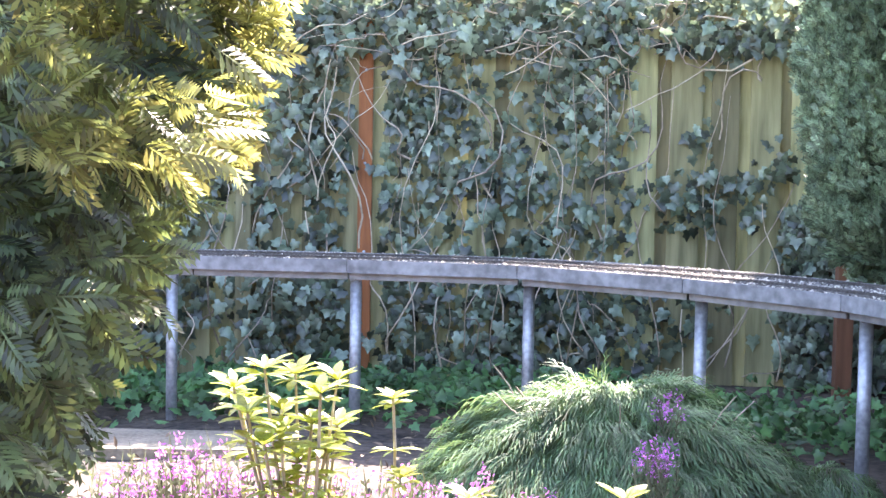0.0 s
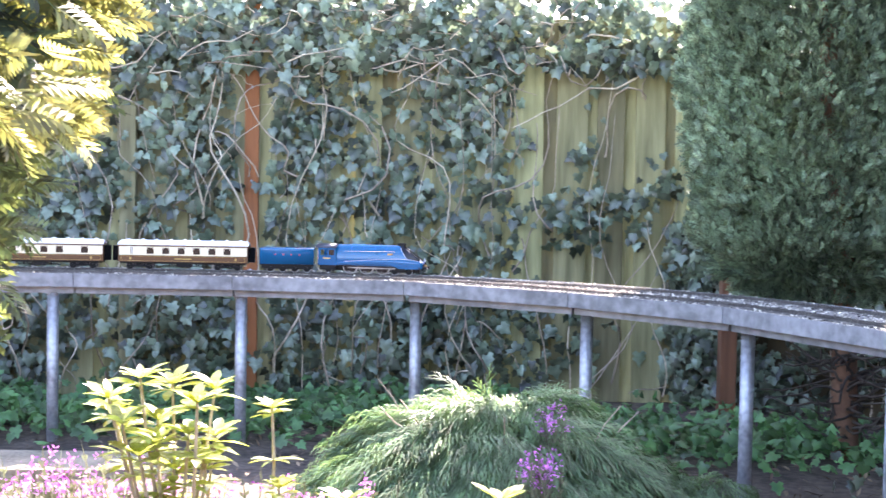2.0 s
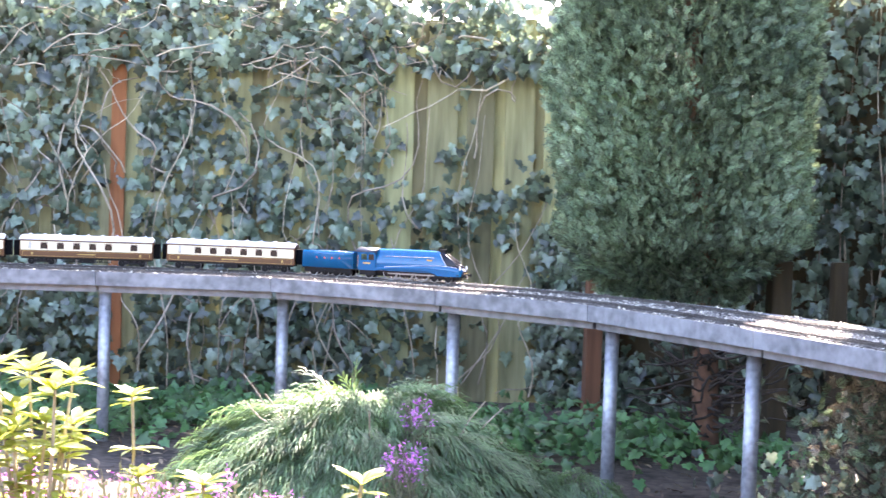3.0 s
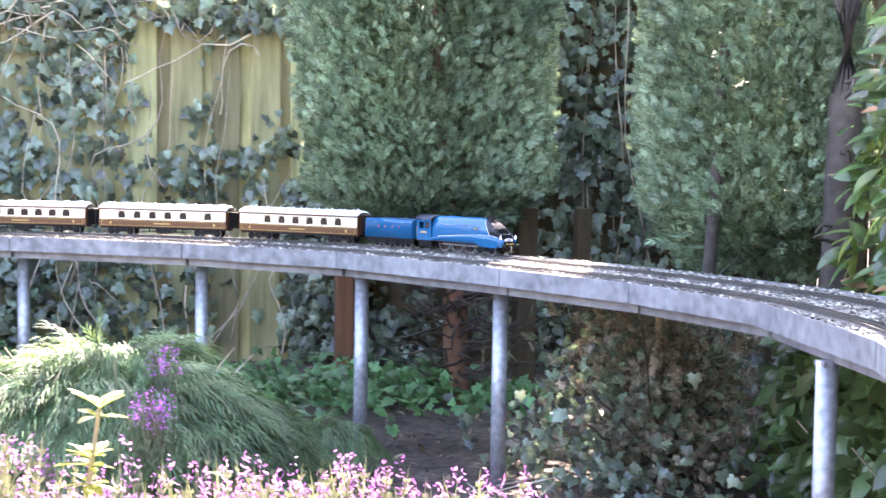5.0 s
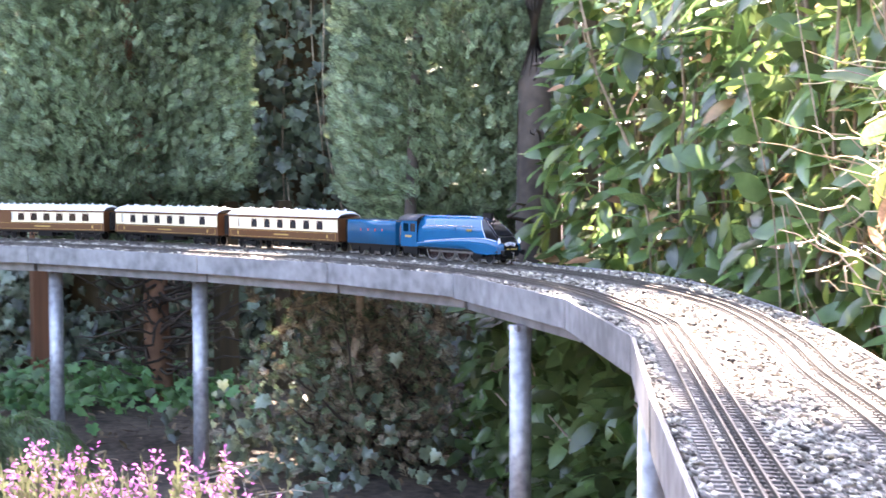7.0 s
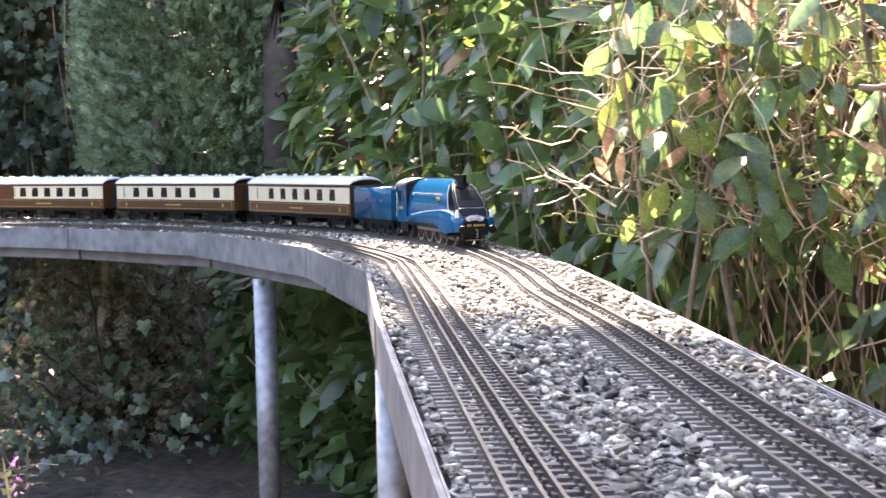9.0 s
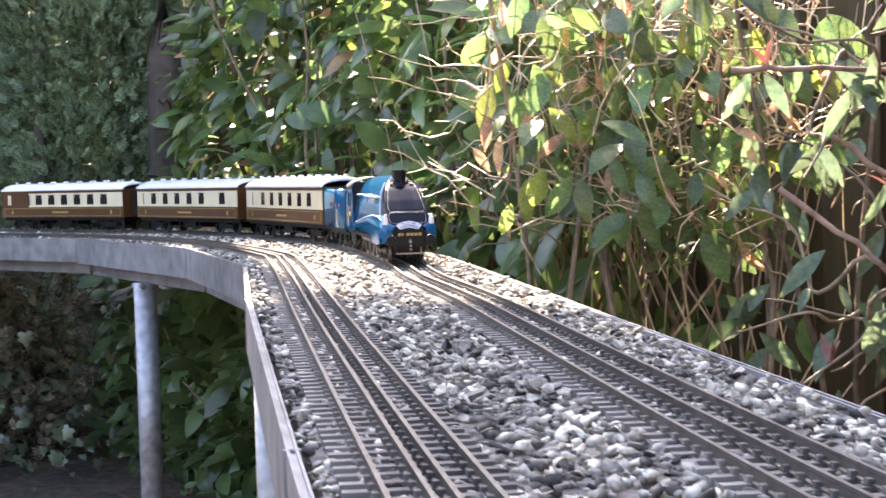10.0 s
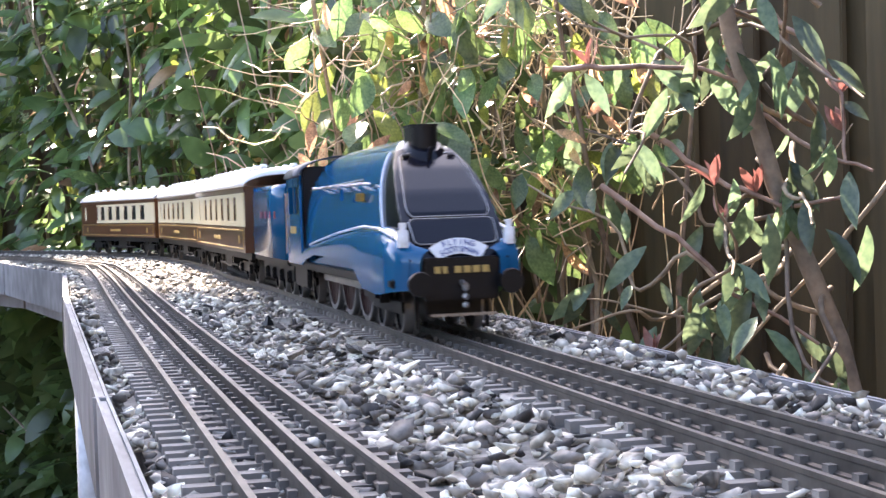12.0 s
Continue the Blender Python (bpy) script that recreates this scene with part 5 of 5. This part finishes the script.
scatter_leaves(second, FERN_SPRAY, np.stack([1.17 + 0.2 * rr * np.cos(th), 4.75 + 0.2 * rr * np.sin(th), 0.03 + 0.17 * np.sqrt(1 - rr ** 2)], 1),
               np.stack([np.cos(th), np.sin(th), 0.2 - rr], 1) + 0.4 * unit(n), np.array([0, 0, 1.0]) + 0.5 * unit(n), rng.uniform(0.06, 0.12, n), M["fern"])


def whorl_bush(label, base, heads, leaf):
    t = tagged(new("evergreen_bush"), label, "bush", "lime-leaved bushes")
    for hx, hy, hz in heads:
        pts = wander(base, (hx, hy, hz), 0.05, 6)
        stem("stem", t, pts, 0.006, 0.003, M["vine"], 6)
        for p, cnt, tilt in ((pts[-1], 11, 0.65), (pts[-1] - Vector((0, 0, 0.012)), 7, 0.2), (pts[-2], 8, 0.15), (pts[-3], 7, 0.0), (pts[-4], 4, -0.1)):
            a = rng.uniform(0, 6.28) + np.arange(cnt) * 2.4
            d = np.stack([np.cos(a), np.sin(a), np.full(cnt, tilt)], 1) + 0.25 * unit(cnt)
            scatter_leaves(t, SPOON, np.repeat(np.array([tuple(p)]), cnt, 0), d, np.array([0, 0, 1.0]) + 0.3 * unit(cnt), rng.uniform(0.042, 0.072, cnt) * leaf, M["lime"], cnt)
    return t


def at_view(px, py, d, eye=1.189, tilt=-4.09):
    """A spot d metres north of the start, by its bearing and dip there."""
    return ((px - 784) / 2799 * d, d, eye + d * math.tan(math.radians(tilt) - math.atan((py - 441) / 2799)) - 0.018 * (px - 784) / 2799 * d)


whorl_bush("evergreen bush with whorls of sunlit lime leaves", (-0.27, 3.2, 0.0), [at_view(x, y, d) for x, y, d in
           ((415, 700, 3.2), (470, 665, 3.15), (525, 672, 3.25), (600, 680, 3.2), (440, 745, 3.1), (500, 735, 3.25), (555, 760, 3.15), (600, 760, 3.25), (470, 800, 3.1), (530, 820, 3.2), (425, 725, 3.25), (570, 705, 3.1), (500, 780, 3.15), (585, 810, 3.2))], 1.0)
whorl_bush("slim evergreen bush with a few lime leaf whorls", (-0.08, 3.2, 0.0), [at_view(x, y, d) for x, y, d in ((700, 710, 3.2), (715, 850, 3.15))], 0.85)
whorl_bush("evergreen bush with bright lime leaves above the heather", (0.20, 2.35, 0.0), [(0.275, 2.3, 0.655), (0.265, 2.32, 0.58), (0.045, 2.32, 0.65), (0.06, 2.3, 0.60)], 0.75)


def heather(label, spots, pink, low=0.72):
    t = tagged(new("heather"), label, "flowering plant", "heather")
    tips, n = [], 0
    for (x, y, z, w, k) in spots:
        c = np.stack([rng.normal(x, w, k), rng.normal(y, min(0.12, 1.2 * w), k), np.zeros(k)], 1)
        h = z * rng.uniform(low, 1.06, k)
        tips.append(np.column_stack([c[:, :2], h]))
    tips = np.vstack(tips)
    k = len(tips)
    scatter_leaves(t, frond(5, 0.18, 0.022, 0.7, 0.02), tips - np.array([0, 0, 0.16]), np.array([0, 0, 1.0]) + 0.22 * unit(k), unit(k), rng.uniform(0.14, 0.2, k), M["heath_green"])
    f = tips[rng.random(k) < pink]
    f = np.repeat(f, 16, 0) + np.stack([rng.normal(0, 0.007, len(f) * 16), rng.normal(0, 0.007, len(f) * 16), rng.uniform(-0.06, 0.015, len(f) * 16)], 1)
    m = len(f)
    scatter_leaves(t, SPOON, f, unit(m) + np.array([0, 0, 0.3]), unit(m), rng.uniform(0.008, 0.014, m), M["heath_pink"])
    return t


heather("pale pink flowering heather in full sun", [(-0.55, 3.25, 0.50, 0.10, 160), (-0.32, 3.25, 0.44, 0.14, 200), (-0.75, 3.3, 0.40, 0.12, 120)], 0.7)
heather("lilac heather with thin flower spikes", [(-0.10, 3.3, 0.46, 0.12, 130), (0.08, 3.35, 0.42, 0.10, 110)], 0.35)
heather("purple and pink flowering heather", [(0.30, 3.25, 0.33, 0.10, 140), (0.55, 3.3, 0.33, 0.12, 110), (0.85, 3.2, 0.35, 0.12, 120), (1.12, 3.1, 0.32, 0.10, 80)], 0.6)
heather("purple flower heads among the weeping foliage", [(0.585, 4.18, 0.355, 0.032, 22), (0.63, 4.4, 0.45, 0.026, 9), (0.30, 4.05, 0.26, 0.02, 6)], 1.0, 0.93)

cover = tagged(new("ground_cover"), "fresh green leafy ground cover along the fence", "plants", kind="stuff")
n = 4200
x = rng.uniform(-2.4, 2.3, n)
y = np.interp(x, [-2.4, 0.8, 1.3, 2.3], [7.1, 6.95, 6.5, 6.1]) + rng.normal(0, 0.28, n)
z = 0.02 + rng.uniform(0.0, 0.15, n) * (0.6 + 0.6 * np.array([noise.noise(Vector((a * 3, b * 3, 0))) for a, b in zip(x, y)]))
me = cloud("ground_cover", IVY, np.stack([x, y, z], 1), basis(np.array([0, -0.3, -0.1]) + 0.9 * unit(n), np.array([0, -0.4, 0.9]) + 0.4 * unit(n)), rng.uniform(0.03, 0.065, n), M["cover"])
part("foliage", me, cover)["kind"] = "stuff"
path = tagged(new("path", mesh("path", [(-5, 5.55, 0.034), (-0.62, 5.70, 0.034), (-0.55, 6.05, 0.034), (-5, 6.2, 0.034), (-5, 5.55, -0.02), (-0.62, 5.70, -0.02), (-0.55, 6.05, -0.02), (-5, 6.2, -0.02)],
                                  [(0, 1, 2, 3), (0, 4, 5, 1), (1, 5, 6, 2), (2, 6, 7, 3)], M["sand"])), "pale sandy garden path in the sun", "path", kind="structure")
litter = tagged(new("leaf_litter"), "brown fallen leaves and bits scattered over the soil", "litter", kind="stuff")
n = 2600
pos = np.stack([rng.uniform(-1.5, 2.6, n), rng.uniform(3.0, 7.4, n), np.full(n, 0.03)], 1)
part("leaves", cloud("leaves", SPOON, pos, basis(unit(n) * np.array([1, 1, 0.2]), np.array([0, 0, 1.0]) + 0.4 * unit(n)), rng.uniform(0.015, 0.05, n), M["litter"]), litter)["kind"] = "stuff"


# ---- rails, sleepers and stones ----
M.update(
    rail=material("weathered_rail", (0.068, 0.058, 0.05), 0.5, 0.35, vary=0.3, scale=90, bump=0.15, tint=(0.10, 0.088, 0.076)),
    sleeper=material("grey_sleeper", (0.12, 0.108, 0.095), 0.8, vary=0.35, scale=90, bump=0.3, tint=(0.17, 0.155, 0.14), spread=0.2),
    stone=material("stone_chippings", (0.175, 0.152, 0.128), 0.75, vary=0.5, scale=160, bump=0.4, tint=(0.46, 0.415, 0.35), spread=0.95),
)


def rail_mesh(line, off, s0, s1):
    """A flat-bottomed rail swept beside a track's centre line."""
    prof = [(-0.0022, 0.0045), (0.0022, 0.0045), (0.0022, 0.0056), (0.0008, 0.0062), (0.0008, 0.0098), (0.0012, 0.0104), (0.0012, 0.0120), (-0.0012, 0.0120), (-0.0012, 0.0104), (-0.0008, 0.0098), (-0.0008, 0.0062), (-0.0022, 0.0056)]
    rings = []
    for s in np.arange(s0, s1, 0.03):
        p, h = along(line, s), heading(line, s)
        r = np.array([h[1], -h[0]])
        rings.append([(p[0] + r[0] * (off + y), p[1] + r[1] * (off + y), DZ + z) for y, z in prof])
    v, f = loft(rings, closed=True)
    return mesh("rail", v, f, M["rail"])


def sleeper_mesh(offs, half_len):
    bm = bmesh.new()
    box(bm, -0.0034, -half_len, 0.0, 0.0034, half_len, 0.0046)
    for o in offs:
        box(bm, -0.0022, -o - 0.0038, 0.0046, 0.0020, -o + 0.0038, 0.0076)
    return finish("sleeper", bm, M["sleeper"])


def track(label, line, offs, half_len, near):
    t = tagged(new("railway_track"), label, "railway track", "model railway tracks")
    end = line[1][-1] - 0.05
    for o in offs:
        part("rail", rail_mesh(line, o, 0.05, end), t)
    me = sleeper_mesh(offs, half_len)
    rest_v, rest_f = [], []
    base_v, base_f = [v.co.copy() for v in me.vertices], [tuple(f.vertices) for f in me.polygons]
    count = 0
    for s in np.arange(end - 0.2, 0.05, -0.0185):
        p, h = along(line, s), heading(line, s)
        m = pose(p[0], p[1], DZ + 0.0003, 0, 0, math.degrees(math.atan2(h[1], h[0])) + random.uniform(-1.2, 1.2))
        if p[1] < near and p[1] > 0.1 and count < 295:
            part("sleeper", me, t, m=m)
            count += 1
        else:
            k = len(rest_v)
            rest_v += [m @ v for v in base_v]
            rest_f += [tuple(i + k for i in f) for f in base_f]
    part("sleeper_run", mesh("sleeper_run", rest_v, rest_f, M["sleeper"]), t)["kind"] = "stuff"
    return t


track("weathered model track with four rails on close-set sleepers", INNER, (-0.0225, -0.0050, 0.0050, 0.0225), 0.037, 3.4)
track("weathered model track with three rails on close-set sleepers", OUTER, (-0.0225, 0.0, 0.0225), 0.037, 3.4)


def pebble(seed):
    """A broken chip of stone: the hull of a few points on a squashed ball."""
    bm = bmesh.new()
    r = random.Random(seed)
    sx, sy, sz = r.uniform(1.05, 1.7), r.uniform(0.75, 1.1), r.uniform(0.45, 0.75)
    for _ in range(9):
        d = Vector((r.gauss(0, 1), r.gauss(0, 1), r.gauss(0, 1))).normalized()
        bm.verts.new((d.x * sx, d.y * sy, d.z * sz))
    bmesh.ops.convex_hull(bm, input=bm.verts[:])
    bmesh.ops.delete(bm, geom=[v for v in bm.verts if not v.link_faces], context="VERTS")
    return finish("stone", bm, M["stone"])


PEBBLES = [pebble(k) for k in range(14)]
ballast = tagged(new("ballast"), "loose grey, white and tan stone chippings round the tracks", "stone chippings")
r = np.random.default_rng(21)
near_left = 290
rest = [[] for _ in PEBBLES]
in_pts, out_pts = np.array(ins), np.array(outs)


def rail_gap(p):
    """Distance from the nearest track centre."""
    return min(np.sqrt(((line[0] - p) ** 2).sum(1).min()) for line in (INNER, OUTER))


seg = np.linalg.norm(np.diff(in_pts, axis=0), axis=1)
for i in range(len(in_pts) - 1):
    mid = (in_pts[i] + out_pts[i]) / 2
    close = mid[1] < 3.4
    width = np.linalg.norm(out_pts[i] - in_pts[i])
    want = int(seg[i] * width * (25000 if mid[1] < 2.4 else 7500 if close else 3000))
    for _ in range(want):
        u, w = r.random(), r.random()
        a = in_pts[i] * (1 - u) + in_pts[i + 1] * u
        b = out_pts[i] * (1 - u) + out_pts[i + 1] * u
        w = 0.028 + w * 0.945
        p = a * (1 - w) + b * w
        gap = rail_gap(p)
        size = (0.0021 + 0.0036 * r.random() ** 2.2) if mid[1] < 2.4 else r.uniform(0.0035, 0.0062)
        low = 0.0
        if gap < 0.030:
            if r.random() < 0.2:
                continue
            size *= 0.66
            low = 0.0028
        elif gap < 0.043 and r.random() < 0.35:
            continue
        elif gap >= 0.043 and r.random() < 0.4:
            low = r.uniform(0.002, 0.006)
        m = (Vector((p[0], p[1], DZ + size * 0.35 + low)), Euler((r.uniform(-0.5, 0.5), r.uniform(-0.5, 0.5), r.uniform(0, 6.28))), size)
        k = int(r.integers(0, len(PEBBLES)))
        if near_left and 0.35 < p[1] < 0.95 and size > 0.0042 and gap > 0.04:
            part("stone", PEBBLES[k], ballast, m=Matrix.LocRotScale(m[0], m[1], Vector((m[2],) * 3)))
            near_left -= 1
        else:
            rest[k].append(m)
for k, lst in enumerate(rest):
    me0 = PEBBLES[k]
    shape = ([tuple(v.co) for v in me0.vertices], [tuple(f.vertices) for f in me0.polygons])
    rots = np.array([[list(row) for row in m[1].to_matrix()] for m in lst])
    me = cloud("loose_gravel", shape, np.array([tuple(m[0]) for m in lst]), rots, [m[2] for m in lst], M["stone"])
    part("loose_gravel", me, ballast)["kind"] = "stuff"

scrap = tagged(new("marker_block"), "small pale block with a black end lying on the stones", "block")
bm = bmesh.new()
box(bm, -0.010, -0.006, 0, 0.012, 0.006, 0.009)
part("block", finish("block", bm, M["stone"], 0.001), scrap)
bm = bmesh.new()
bmesh.ops.create_cone(bm, cap_ends=True, segments=4, radius1=0.008, radius2=0.001, depth=0.012, matrix=pose(-0.017, 0, 0.006))
part("cone", finish("cone", bm, M["black"]), scrap, "black pointed end")
scrap.matrix_basis = pose(0.955, 0.915, DZ + 0.005, 0, 0, -50) @ Matrix.Scale(0.62, 4)


# ---- what moves ----
RUN = [(0.0, 1.462), (0.5, 1.85), (1.0, 2.24), (1.5, 2.627), (2.0, 3.01), (2.5, 3.40), (3.5, 4.12), (4.5, 4.825), (5.0, 5.174), (5.5, 5.53), (6.0, 5.888), (6.5, 6.253), (7.0, 6.61),
       (7.5, 6.93), (8.5, 7.58), (9.5, 8.222), (10.0, 8.528), (10.5, 8.83), (11.0, 9.138), (11.5, 9.45), (12.0, 9.798)]


def run_at(t):
    """How far along the outer track the front of the train is."""
    pts = np.array(RUN)
    i = int(np.clip(np.searchsorted(pts[:, 0], t) - 1, 0, len(pts) - 2))
    slope = np.gradient(pts[:, 1], pts[:, 0])
    h = pts[i + 1, 0] - pts[i, 0]
    u = (t - pts[i, 0]) / h
    return OUTER[1][24] + ((2 * u ** 3 - 3 * u * u + 1) * pts[i, 1] + (u ** 3 - 2 * u * u + u) * h * slope[i]
            + (3 * u * u - 2 * u ** 3) * pts[i + 1, 1] + (u ** 3 - u * u) * h * slope[i + 1])


def on_track(s0, front, rear):
    """The pose of a vehicle whose nose is at s0 and whose bogies stand front and rear metres behind it."""
    a, b = along(OUTER, s0 - front), along(OUTER, s0 - rear)
    d = (a - b) / np.linalg.norm(a - b)
    o = a + d * front
    return pose(o[0], o[1], RAILZ, 0, 0, math.degrees(math.atan2(d[1], d[0])))


def motions():
    steps = [k * 0.1 for k in range(121)]
    for thing, lead, front, rear in ((engine, 0.0, 0.09, 0.32), (tender, 0.465, 0.04, 0.19), (coach_a, 0.740, 0.085, 0.446), (coach_b, 1.333, 0.085, 0.446), (coach_c, 1.926, 0.085, 0.446)):
        walk(thing, [(t, on_track(run_at(t) - lead, front, rear)) for t in steps])
    for w in driver_sets:
        x = w.location.x
        walk(w, [(k / 30, pose(x, 0, 0.0318, 0, math.degrees((run_at(k / 30) - run_at(0)) / 0.0318), 0)) for k in range(361)])


motions()
